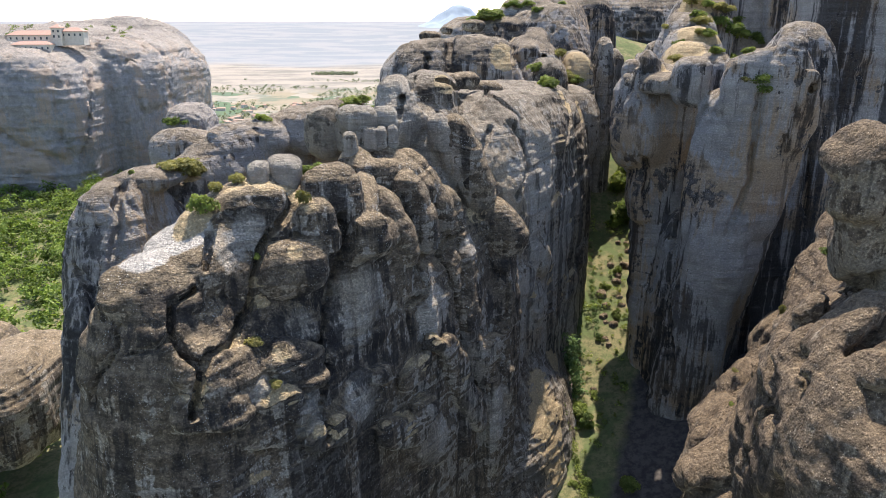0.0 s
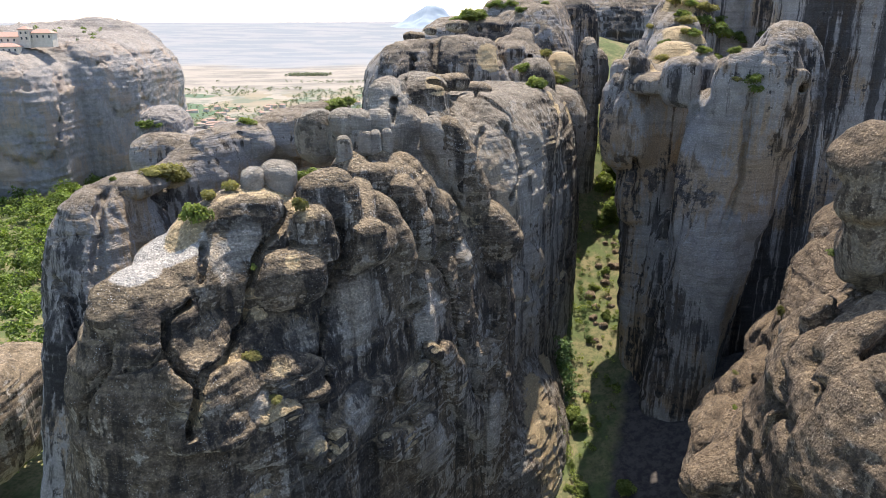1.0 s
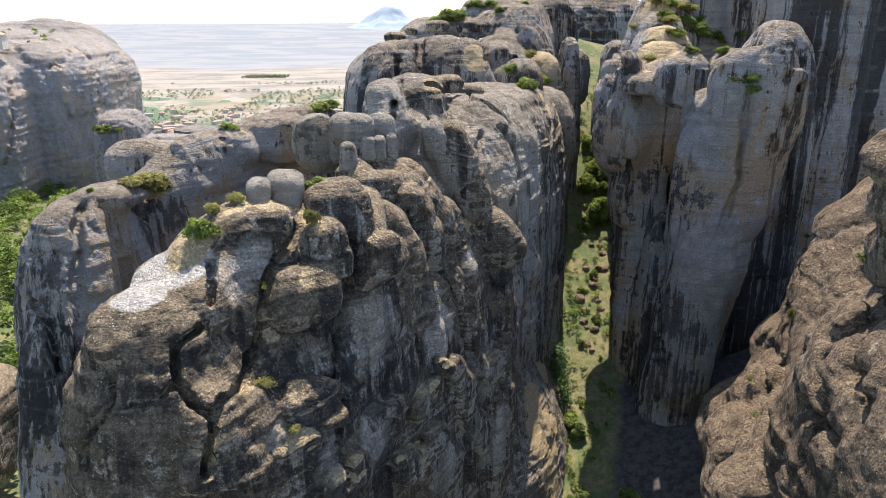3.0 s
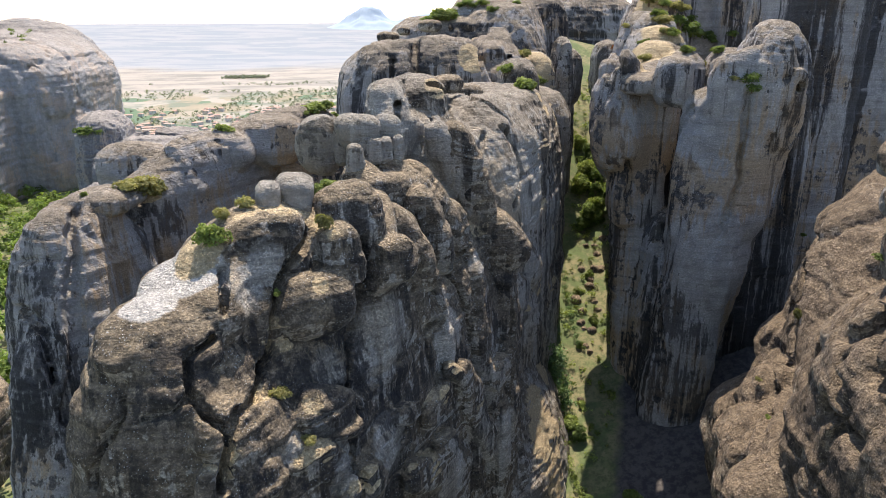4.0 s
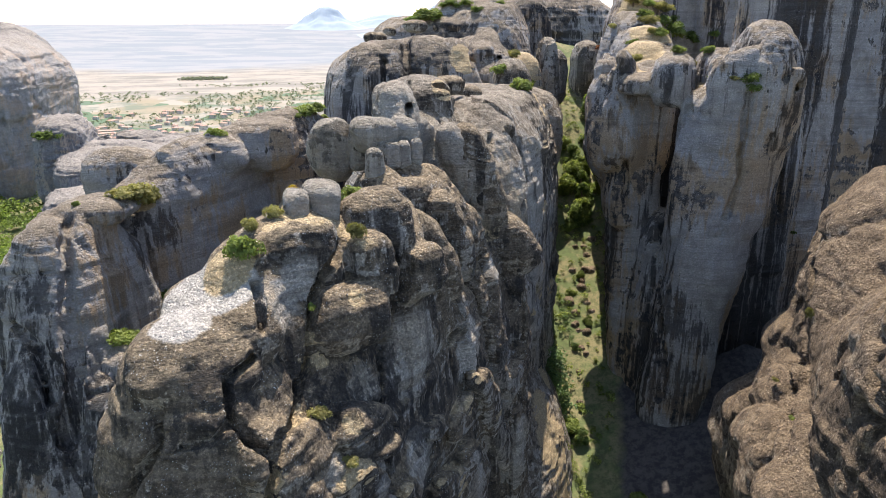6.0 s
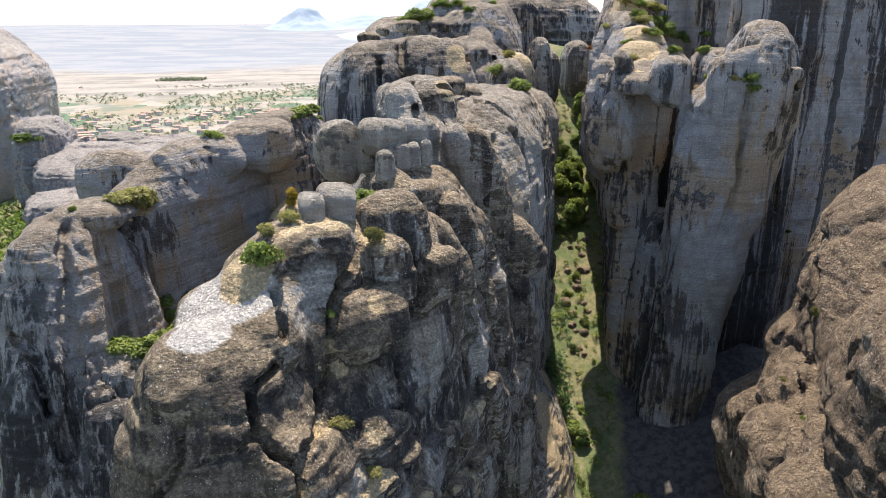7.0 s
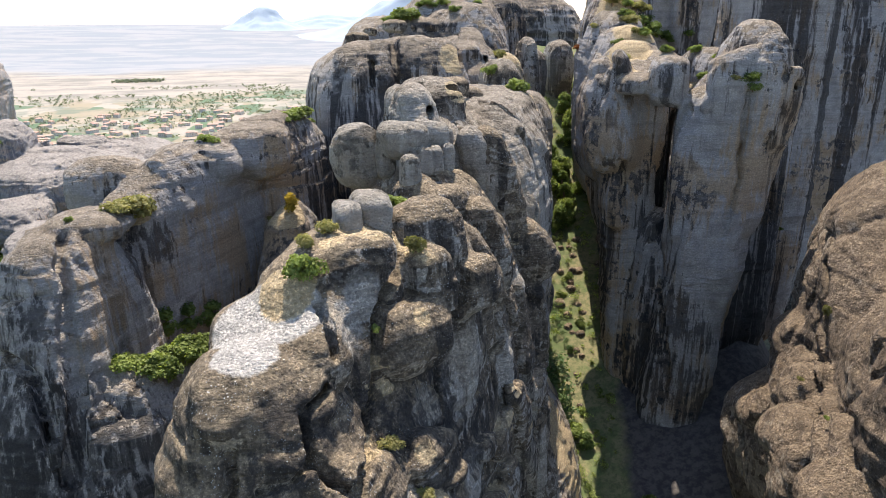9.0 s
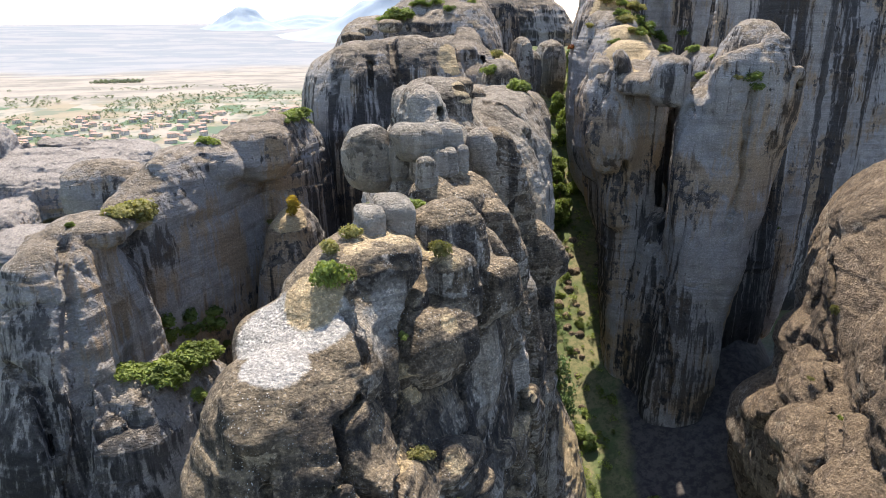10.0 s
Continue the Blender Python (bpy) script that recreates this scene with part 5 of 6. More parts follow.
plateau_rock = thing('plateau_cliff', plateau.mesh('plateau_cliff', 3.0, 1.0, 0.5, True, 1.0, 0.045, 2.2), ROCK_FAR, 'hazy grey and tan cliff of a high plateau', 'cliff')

lowrocks = Rock((-230, 220, -130), (-40, 470, -30), 1.3)
lowrocks.lump(-106.9, 380.6, -77.1, 34.9, 40, 14.2, 0, 8, 0, power=2.6)
lowrocks.lump(-120.6, 328.8, -79.5, 11.4, 20, 8.7, 0, 0, 0, power=2.6)
lowrocks.lump(-89.6, 429.5, -79.9, 21.7, 25, 14.7, 0, 6, 0)
lowrocks.lump(-155.7, 493.5, -80, 20.5, 20, 14.4, 0, 0, 0, power=2.6)
lowrocks.lump(-122.5, 484.9, -75.9, 17.1, 20, 7.9, 0, 10, 0, power=2.6)
lowrocks.lump(-143, 396.2, -77, 13.7, 20, 28.2, 0, 0, 0)
lowrocks.lump(-104.9, 300.8, -82.9, 12.7, 20, 6.7, 0, 0, 0, power=2.6)
lowrocks.block(-116.2, 344.5, -68.2, 6.8, 8.2, 5.9, -50.6, 1.4, -3.1, 3)
lowrocks.block(-103.9, 347.9, -67.3, 7.6, 9.1, 7.2, -65.4, 6.6, 3.9, 3)
lowrocks.block(-91, 347.4, -70.6, 6.7, 9.2, 7.6, -56.5, 13.7, 12.4, 3)
lowrocks.block(-81.3, 372.7, -68.9, 11.7, 15.5, 12.9, -84.4, 24.7, 8.5, 3)
lowrocks.block(-101, 358.7, -64.8, 9.3, 11.2, 7.7, -80, 7.7, 7.4, 3)
lowrocks.block(-115.2, 363.9, -62.4, 9, 10.8, 7.7, -83.8, 3.4, 9.7, 3)
lowrocks.block(-92.5, 411.7, -67.2, 8, 9.6, 7.3, -66.2, 1.2, 4.7, 3)
lowrocks.block(-130.4, 390.8, -61.3, 17.6, 21.1, 4.8, -16.8, 47.7, 73.1, 3)
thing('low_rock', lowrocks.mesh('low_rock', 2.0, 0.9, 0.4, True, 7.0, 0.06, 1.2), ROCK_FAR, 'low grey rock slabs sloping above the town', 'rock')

outcrop = Rock((-125, 75, -110), (-50, 150, -50), 0.6)
outcrop.lump(-87.8, 127.5, -75.5, 8.9, 16, 11.2, 0, 0, 0, power=3)
outcrop.lump(-86, 133.5, -73.4, 4.9, 10, 7.7, 0, 0, 0, power=3)
outcrop.lump(-103.1, 132.3, -76.9, 9.8, 16, 12.9, 0, 0, 0, power=3)
thing('rock_outcrop', outcrop.mesh('rock_outcrop', 0.7, 0.3, 0.1, seed=4.0), ROCK, 'low pale-topped rock outcrop among trees', 'rock')


# ---- plants ----
def leaf_mesh(name, blobs, count, size, seed, flat=0.0):
    """A crown of small leaves set about uneven blobs (x, y, z, radius)."""
    rng = np.random.default_rng(seed)
    b = np.array(blobs)
    pick = rng.choice(len(b), count, p=b[:, 3] ** 2 / (b[:, 3] ** 2).sum())
    way = rng.normal(size=(count, 3))
    way /= np.linalg.norm(way, axis=1)[:, None]
    way[:, 2] = np.where(way[:, 2] < -0.35, -way[:, 2] * 0.6, way[:, 2])
    at = b[pick, :3] + way * b[pick, 3:] * (rng.uniform(0.35, 1.08, (count, 1)) ** 0.5)
    face = way + rng.normal(size=(count, 3)) * 0.6 + np.array((0, 0, 0.5 + flat))
    face /= np.linalg.norm(face, axis=1)[:, None]
    u = np.cross(face, rng.normal(size=(count, 3)))
    u /= np.linalg.norm(u, axis=1)[:, None]
    w = np.cross(face, u)
    s = size * rng.uniform(0.6, 1.4, (count, 1))
    tip = face * s * 0.35
    quad = np.stack((at - u * s, at - w * s * 0.7 + tip, at + u * s, at + w * s * 0.7 + tip), 1).reshape(-1, 3)
    me = bpy.data.meshes.new(name)
    me.from_pydata(quad.tolist(), [], np.arange(count * 4).reshape(-1, 4).tolist())
    return me


def limb(bm, a, b, ra, rb, sides=6):
    """A tapered limb from a to b."""
    a, b = Vector(a), Vector(b)
    turn = (b - a).to_track_quat("Z", "Y").to_matrix()
    rings = []
    for c, r in ((a, ra), (a.lerp(b, 0.5) + Vector((0.03, -0.02, 0.02)), (ra + rb) / 2), (b, rb)):
        rings.append([bm.verts.new(c + turn @ Vector((r * math.cos(k * math.tau / sides), r * math.sin(k * math.tau / sides), 0))) for k in range(sides)])
    for lo, hi in zip(rings[:-1], rings[1:]):
        for k in range(sides):
            bm.faces.new((lo[k], lo[(k + 1) % sides], hi[(k + 1) % sides], hi[k]))


def plant(name, blobs, leaf, label, category, count=900, size=0.1, seed=1, trunk=0.07):
    """A shrub or tree one unit tall to each side: tapered trunk, limbs and a crown of leaves."""
    root = new(name)
    bm = bmesh.new()
    limb(bm, (0, 0, -0.45), (0.02, 0.01, 0.35), trunk * 1.3, trunk * 0.8)
    for x, y, z, r in blobs:
        limb(bm, (0.01, 0.01, 0.2), (x * 0.9, y * 0.9, z), trunk * 0.6, trunk * 0.2, 5)
    part("trunk", bm, BARK, root)
    part("crown", leaf_mesh("crown", blobs, count, size, seed), leaf, root)
    return tagged(root, label, category)


def blobs_of(seed, count, wide, tall, low=0.12):
    rng = random.Random(seed)
    out = []
    for k in range(count):
        a, d = rng.uniform(0, math.tau), rng.uniform(0.1, 0.7) * wide
        out.append((d * math.cos(a), d * math.sin(a), low + rng.uniform(0.0, 1.0) * tall * (1 - 0.5 * d / wide), rng.uniform(0.28, 0.48)))
    return out


SHRUB = [plant("shrub", blobs_of(3 + k, 6 + k % 3, 1.0, 0.55, -0.05), m, lab, "shrub", 1100, 0.085, 5 + k)
         for k, (m, lab) in enumerate(((LEAF, "green shrub with dense small leaves on bare rock"), (LEAF_DRY, "dry olive-green shrub growing from rock"), (LEAF_DARK, "dark green shrub in a rock cleft")))]
TREE = [plant("tree", blobs_of(20 + k, 10, 0.85, 1.2, 0.1), m, lab, "tree", 1700, 0.085, 25 + k, 0.06)
        for k, (m, lab) in enumerate(((LEAF, "leafy green broadleaf tree in the gully"), (LEAF_DARK, "dark green tree in the shade of the rocks")))]
YELLOW = plant("yellow_shrub", blobs_of(40, 7, 0.7, 0.9), LEAF_YELLOW, "yellow-leaved shrub on a rock mound", "shrub", 900, 0.08, 41)
RED = plant("red_shrub", blobs_of(43, 7, 0.8, 0.6), LEAF_RED, "red-leaved shrub beside the gully trees", "shrub", 900, 0.08, 44)
USED = set()


def grow(kind, x, y, z, size, turn=0.0, tall=1.0, group=""):
    """Sets a plant at its place: the first one itself, then copies."""
    m = pose(x, y, z, 0, 0, turn) @ Matrix.Diagonal((size, size, size * tall, 1))
    if kind.name in USED:
        ob = copy_thing(kind, m @ Matrix.Diagonal([1 / s for s in kind.scale] + [1]))
    else:
        USED.add(kind.name)
        ob = kind
        ob.matrix_basis = m
    return tagged(ob, group=group)


# ---- shrubs and trees in their places ----
grow(SHRUB[0], -24.0, 66.8, -18.4, 1.81, 120, 1.1, 'shrubs on the rock tops')
grow(SHRUB[1], -23.3, 69.8, -17.2, 1.16, 155, 1, 'shrubs on the rock tops')
grow(SHRUB[1], -21.6, 71.2, -16.7, 1.10, 52, 1.1, 'shrubs on the rock tops')
grow(SHRUB[1], -14.6, 70.6, -18.6, 1.17, 202, 1.4, 'shrubs on the rock tops')
grow(SHRUB[0], -16.0, 79.5, -17.6, 1.79, 245, 0.7, 'shrubs on the rock tops')
grow(SHRUB[0], -14.2, 80.5, -17.5, 1.81, 79, 0.7, 'shrubs on the rock tops')
grow(SHRUB[1], -18.7, 61.9, -31.0, 1.22, 46, 0.8, 'shrubs on the rock tops')
grow(SHRUB[0], -18.8, 66.3, -23.4, 0.55, 34, 1.2, 'shrubs on the rock tops')
grow(SHRUB[1], -16.5, 60.2, -34.6, 0.97, 10, 0.8, 'shrubs on the rock tops')
grow(SHRUB[0], -14.1, 104.8, -24.0, 1.42, 205, 0.9, 'shrubs on the rock tops')
grow(SHRUB[1], -42.6, 111.4, -24.4, 3.6, 281, 0.9, 'shrubs on the rock tops')
grow(SHRUB[1], -41.3, 115.1, -25.5, 2.84, 148, 0.8, 'shrubs on the rock tops')
grow(SHRUB[1], -43.7, 108.2, -23.3, 2.44, 30, 0.7, 'shrubs on the rock tops')
grow(SHRUB[0], -33.5, 129.2, -18.7, 2.07, 113, 0.8, 'shrubs on the rock tops')
grow(SHRUB[0], -48.5, 106.1, -23.5, 0.76, 266, 1, 'shrubs on the rock tops')
grow(YELLOW, -21.7, 126.5, -29.6, 1.96, 274, 1.2)
grow(SHRUB[1], -24.8, 134.9, -33.3, 1.05, 184, 1, 'shrubs on the rock tops')
grow(TREE[0], -43.5, 99.2, -41.2, 2.54, 141, 0.8, 'trees between the rock walls')
grow(TREE[0], -42.3, 99.7, -41.1, 1.92, 88, 0.8, 'trees between the rock walls')
grow(TREE[0], -40.1, 98.3, -41.8, 2.97, 54, 0.8, 'trees between the rock walls')
grow(TREE[0], -38.6, 99.4, -42.3, 2.38, 134, 0.8, 'trees between the rock walls')
grow(TREE[0], -36.5, 102.8, -42.1, 3.16, 109, 0.8, 'trees between the rock walls')
grow(TREE[0], -35.1, 105.5, -42.5, 2.33, 13, 0.8, 'trees between the rock walls')
grow(TREE[0], -39.6, 101.7, -41, 1.76, 328, 0.8, 'trees between the rock walls')
grow(TREE[0], -33.6, 122.2, -48.7, 1.26, 133, 0.8, 'trees between the rock walls')
grow(TREE[0], -36.4, 99.9, -44.9, 1.55, 139, 0.8, 'trees between the rock walls')
grow(TREE[1], -40.5, 113.5, -42.3, 2.87, 99, 0.8, 'trees between the rock walls')
grow(TREE[1], -37.8, 116.7, -43.3, 2.99, 84, 0.8, 'trees between the rock walls')
grow(TREE[1], -34.9, 120.5, -44.6, 2.92, 158, 0.8, 'trees between the rock walls')
grow(TREE[1], -45.2, 100.7, -39.3, 1.31, 148, 0.8, 'trees between the rock walls')
grow(SHRUB[0], -19.2, 145.4, -17.7, 3.18, 321, 0.7, 'shrubs on the rock tops')
grow(SHRUB[0], -17.2, 149.1, -17.5, 2.67, 190, 0.7, 'shrubs on the rock tops')
grow(SHRUB[0], -20.6, 143.3, -17.9, 1.43, 44, 0.7, 'shrubs on the rock tops')
grow(SHRUB[0], -16.0, 154.6, -20.1, 1.84, 310, 0.7, 'shrubs on the rock tops')
grow(SHRUB[0], 11.2, 196.6, -1.0, 4.54, 172, 0.7, 'shrubs on the rock tops')
grow(SHRUB[0], 14.3, 196.1, -0.9, 4.18, 343, 0.7, 'shrubs on the rock tops')
grow(SHRUB[2], 8.5, 194.9, -2.0, 2.84, 198, 0.7, 'shrubs on the rock tops')
grow(SHRUB[2], 19.3, 200.4, 2.4, 2.21, 259, 0.7, 'shrubs on the rock tops')
grow(SHRUB[0], 17.5, 201.7, 1.9, 1.80, 127, 0.7, 'shrubs on the rock tops')
grow(SHRUB[0], 23.1, 199.7, 2.4, 2.18, 91, 0.7, 'shrubs on the rock tops')
grow(SHRUB[2], 24.9, 195.3, 0.7, 2.15, 126, 0.7, 'shrubs on the rock tops')
grow(SHRUB[0], 32.0, 198.3, 2.5, 1.60, 242, 0.7, 'shrubs on the rock tops')
grow(SHRUB[2], 20.7, 199.6, 1.8, 1.65, 143, 0.7, 'shrubs on the rock tops')
grow(SHRUB[0], 20.6, 138.7, -13.2, 3.01, 45, 0.8, 'shrubs on the rock tops')
grow(SHRUB[1], 28.3, 168.4, -14.7, 3.32, 280, 0.8, 'shrubs on the rock tops')
grow(SHRUB[0], 32.9, 176.7, -15.9, 2.78, 153, 0.8, 'shrubs on the rock tops')
grow(SHRUB[1], 26.8, 167.8, -9.2, 2.64, 3, 0.8, 'shrubs on the rock tops')
grow(SHRUB[1], 31.2, 177.8, -14.3, 2.10, 149, 0.8, 'shrubs on the rock tops')
grow(SHRUB[0], 19.8, 150.9, -11.1, 2.16, 293, 0.9, 'shrubs on the rock tops')
grow(SHRUB[1], 50.1, 117.6, -10.5, 1.3, 159, 0.8, 'shrubs on the rock tops')
grow(SHRUB[2], 52.4, 116.4, -10.5, 2.0, 260, 0.8, 'shrubs on the rock tops')
grow(SHRUB[2], 52.3, 115.8, -11.9, 1.5, 99, 0.8, 'shrubs on the rock tops')
grow(SHRUB[0], 60.9, 141.4, -12.4, 1.95, 211, 0.8, 'shrubs on the rock tops')
grow(SHRUB[0], 63.0, 140.0, -8.7, 1.91, 216, 0.8, 'shrubs on the rock tops')
grow(SHRUB[1], 67.8, 181.2, 1.2, 2.76, 306, 0.8, 'shrubs on the rock tops')
grow(SHRUB[0], 65.0, 181.6, 2.0, 2.42, 147, 0.8, 'shrubs on the rock tops')
grow(SHRUB[1], 61.8, 182.5, 2.5, 2.78, 220, 0.8, 'shrubs on the rock tops')
grow(SHRUB[1], 60.3, 170.7, -2.1, 2.95, 231, 0.8, 'shrubs on the rock tops')
grow(SHRUB[1], 70.2, 181.7, 0.5, 3.12, 82, 0.8, 'shrubs on the rock tops')
grow(SHRUB[2], 71.1, 180.8, -4.0, 3.48, 119, 0.8, 'shrubs on the rock tops')
grow(SHRUB[0], 59.0, 162.1, -4.5, 2.51, 156, 0.8, 'shrubs on the rock tops')
grow(SHRUB[0], 55.8, 147.8, -7.4, 2.01, 132, 0.8, 'shrubs on the rock tops')
grow(SHRUB[0], 73.2, 182.4, -11.0, 2.84, 22, 0.8, 'shrubs on the rock tops')
grow(SHRUB[0], 78.3, 190.3, -5.5, 3.68, 41, 0.8, 'shrubs on the rock tops')
grow(SHRUB[2], 81.8, 189.6, -6.0, 2.93, 23, 0.8, 'shrubs on the rock tops')
grow(SHRUB[0], 62.3, 146.7, -7.5, 2.00, 236, 0.8, 'shrubs on the rock tops')
grow(SHRUB[2], 83.2, 187.7, -7.0, 2.18, 320, 0.8, 'shrubs on the rock tops')
grow(SHRUB[1], 53.6, 174.6, -3.2, 1.68, 143, 0.8, 'shrubs on the rock tops')
grow(SHRUB[1], 49.3, 152.9, -9.3, 2.08, 265, 0.8, 'shrubs on the rock tops')
grow(SHRUB[0], 53.1, 161.8, -6.5, 1.87, 273, 0.8, 'shrubs on the rock tops')
grow(SHRUB[2], 68.6, 180.2, -2.1, 2.77, 331, 0.8, 'shrubs on the rock tops')
grow(SHRUB[2], 77.2, 191.0, -2.0, 2.57, 241, 0.8, 'shrubs on the rock tops')
grow(SHRUB[2], 85.7, 184.1, -5.5, 2.14, 175, 0.8, 'shrubs on the rock tops')
grow(SHRUB[0], 60.0, 172.3, -0.4, 2.31, 74, 0.8, 'shrubs on the rock tops')
grow(SHRUB[1], 61.1, 150.0, -10.5, 1.76, 344, 0.8, 'shrubs on the rock tops')
grow(SHRUB[1], 57.7, 162.5, -4.1, 1.88, 100, 0.8, 'shrubs on the rock tops')
grow(TREE[1], 47, 173.6, -51.6, 3.65, 34, 1, 'gully trees')
grow(TREE[0], 49.8, 176.7, -49.4, 3.32, 211, 1, 'gully trees')
grow(TREE[0], 48.1, 183.1, -45.6, 3.79, 103, 1, 'gully trees')
grow(TREE[1], 51.7, 184.3, -44.4, 3.05, 325, 1, 'gully trees')
grow(TREE[0], 50.1, 188, -42.4, 3.48, 323, 1, 'gully trees')
grow(TREE[1], 51.8, 193, -39.1, 3.15, 225, 1, 'gully trees')
grow(TREE[0], 51.5, 197.6, -36.3, 2.81, 141, 1, 'gully trees')
grow(TREE[1], 53.1, 189.9, -40.9, 2.72, 94, 1, 'gully trees')
grow(TREE[1], 44.3, 172.9, -52.5, 2.18, 182, 1, 'gully trees')
grow(TREE[1], 59.1, 199, -34.4, 3.98, 223, 1, 'gully trees')
grow(TREE[0], 62, 195.8, -35.6, 3.94, 301, 1, 'gully trees')
grow(TREE[1], 60.8, 187.9, -40.4, 2.67, 164, 1, 'gully trees')
grow(TREE[0], 53.6, 188.6, -41.7, 3.42, 324, 1, 'gully trees')
grow(TREE[0], 62.9, 203.5, -31.2, 4.47, 285, 1, 'gully trees')
grow(TREE[1], 67.7, 206.1, -28.5, 4.11, 101, 1, 'gully trees')
grow(TREE[1], 62.7, 209, -27.9, 3.72, 165, 1, 'gully trees')
grow(TREE[0], 72.3, 217.5, -24.1, 3.46, 51, 1, 'gully trees')
grow(TREE[1], 70.1, 223.1, -22.9, 3.08, 31, 1, 'gully trees')
grow(TREE[1], 80.6, 236.8, -17.1, 3.74, 117, 1, 'gully trees')
grow(TREE[0], 77.6, 228.6, -20.1, 3.17, 142, 1, 'gully trees')
grow(TREE[1], 50.6, 180.2, -47.2, 3.30, 298, 1, 'gully trees')
grow(TREE[0], 54.9, 181.6, -45.6, 2.59, 315, 1, 'gully trees')
grow(TREE[0], 47.1, 174, -51.3, 2.85, 121, 1, 'gully trees')
grow(TREE[1], 50.2, 174, -50.9, 2.14, 62, 1, 'gully trees')
grow(RED, 57.5, 190.3, -9, 2.19, 169, 0.8)
grow(TREE[0], 27.2, 120.3, -76.3, 2.51, 90, 0.9, 'gully trees')
grow(TREE[1], 28.4, 118.1, -76.8, 2.20, 148, 0.9, 'gully trees')
grow(SHRUB[0], 23.8, 106.2, -81.6, 1.53, 235, 0.9, 'gully trees')
grow(TREE[1], 26.1, 104.7, -81.6, 1.77, 13, 0.9, 'gully trees')
grow(TREE[0], 32.9, 102.8, -80.4, 2.23, 21, 0.9, 'gully trees')
grow(SHRUB[0], 31.1, 126.1, -74.6, 1.73, 182, 0.9, 'gully trees')
grow(SHRUB[0], 39.5, 145.2, -65.3, 1.60, 42, 0.9, 'gully trees')
grow(SHRUB[0], 38.5, 153.5, -61.8, 1.67, 146, 0.9, 'gully trees')
grow(SHRUB[0], 42.8, 158.5, -59.3, 1.71, 345, 0.9, 'gully trees')
grow(SHRUB[0], 34.6, 139.6, -68.3, 1.55, 167, 0.9, 'gully trees')
grow(SHRUB[0], 35.4, 74.6, -45.4, 0.51, 9, 1, 'shrubs on the rock tops')
grow(SHRUB[0], 39.2, 67.2, -23.1, 1.17, 165, 0.6, 'shrubs on the rock tops')
grow(SHRUB[1], 47.5, 88.7, -39.5, 1.03, 147, 1.6, 'shrubs on the rock tops')
grow(SHRUB[1], 39.3, 83.2, -45.5, 0.63, 164, 1, 'shrubs on the rock tops')
grow(SHRUB[0], 79.1, 135.0, -43.6, 0.85, 78, 1, 'shrubs on the rock tops')
grow(SHRUB[2], -145.9, 380, -56.2, 5.33, 333, 0.8, 'shrubs on the rock tops')
grow(SHRUB[2], -139.7, 379.8, -56.8, 3.81, 210, 0.8, 'shrubs on the rock tops')
grow(SHRUB[2], -150.3, 382, -55.9, 3.45, 317, 0.8, 'shrubs on the rock tops')


# ---- woods, plain, town, hills ----
def woods(name, places, leaves, size, material, label, category, seed):
    """Uncounted trees as one mesh of leaf clumps; places: x, y, z, radius."""
    rng = np.random.default_rng(seed)
    p = np.repeat(places, leaves, 0)
    count = len(p)
    way = rng.normal(size=(count, 3))
    way /= np.linalg.norm(way, axis=1)[:, None]
    way[:, 2] = np.abs(way[:, 2]) * 1.1
    lobes = np.repeat(rng.normal(size=(len(places), 4, 3)) * 0.38, leaves, 0)[np.arange(count), rng.integers(0, 4, count)]
    at = p[:, :3] + (way * rng.uniform(0.45, 0.8, (count, 1)) + lobes * np.array((1, 1, 0.7)) + np.array((0, 0, 0.9))) * p[:, 3:]
    face = way + rng.normal(size=(count, 3)) * 0.5 + np.array((0, 0, 0.4))
    face /= np.linalg.norm(face, axis=1)[:, None]
    u = np.cross(face, rng.normal(size=(count, 3)))
    u /= np.linalg.norm(u, axis=1)[:, None]
    w = np.cross(face, u)
    s = size * p[:, 3:] * rng.uniform(0.6, 1.4, (count, 1))
    tip = face * s * 0.4
    quad = np.stack((at - u * s, at - w * s * 0.7 + tip, at + u * s, at + w * s * 0.7 + tip), 1).reshape(-1, 3)
    me = bpy.data.meshes.new(name)
    me.from_pydata(quad.tolist(), [], np.arange(count * 4).reshape(-1, 4).tolist())
    return thing(name, me, material, label, category, "stuff")


def scattered(count, x, y, radius, seed, keep=None):
    rng = np.random.default_rng(seed)
    px, py = rng.uniform(*x, count), rng.uniform(*y, count)
    if keep is not None:
        ok = keep(px, py)
        px, py = px[ok], py[ok]
    return np.stack((px, py, ground_height(px, py), rng.uniform(*radius, len(px))), -1)


def clearings(px, py):
    p = np.stack((px, py, 0 * px), -1)
    return (grain(p, 0.03, 3.3) > -0.45) & ~((px > -78) & (py > 62))


LEAF_WOOD = leaf_material("wood_leaves", (0.13, 0.2, 0.04), (0.27, 0.34, 0.09), 0.16, 0.4)
# Greens paled to grey: the haze over the plain is in the colour.
LEAF_HAZE = leaf_material("hazed_leaves", (0.2, 0.22, 0.175), (0.27, 0.29, 0.23))
woods("valley_woods", scattered(1900, (-310, -50), (70, 430), (2.2, 5.2), 5, clearings), 130, 0.15, LEAF_WOOD, "dense green broadleaf woods on the valley floor", "woods", 6)
woods("plain_trees", scattered(5000, (-600, 420), (690, 1500), (1.2, 3.4), 8, lambda a, b: grain(np.stack((a, b, 0 * a), -1), 0.012, 9.0) > -0.1), 10, 0.45, LEAF_HAZE, "scattered hedges and trees on the plain", "trees", 9)
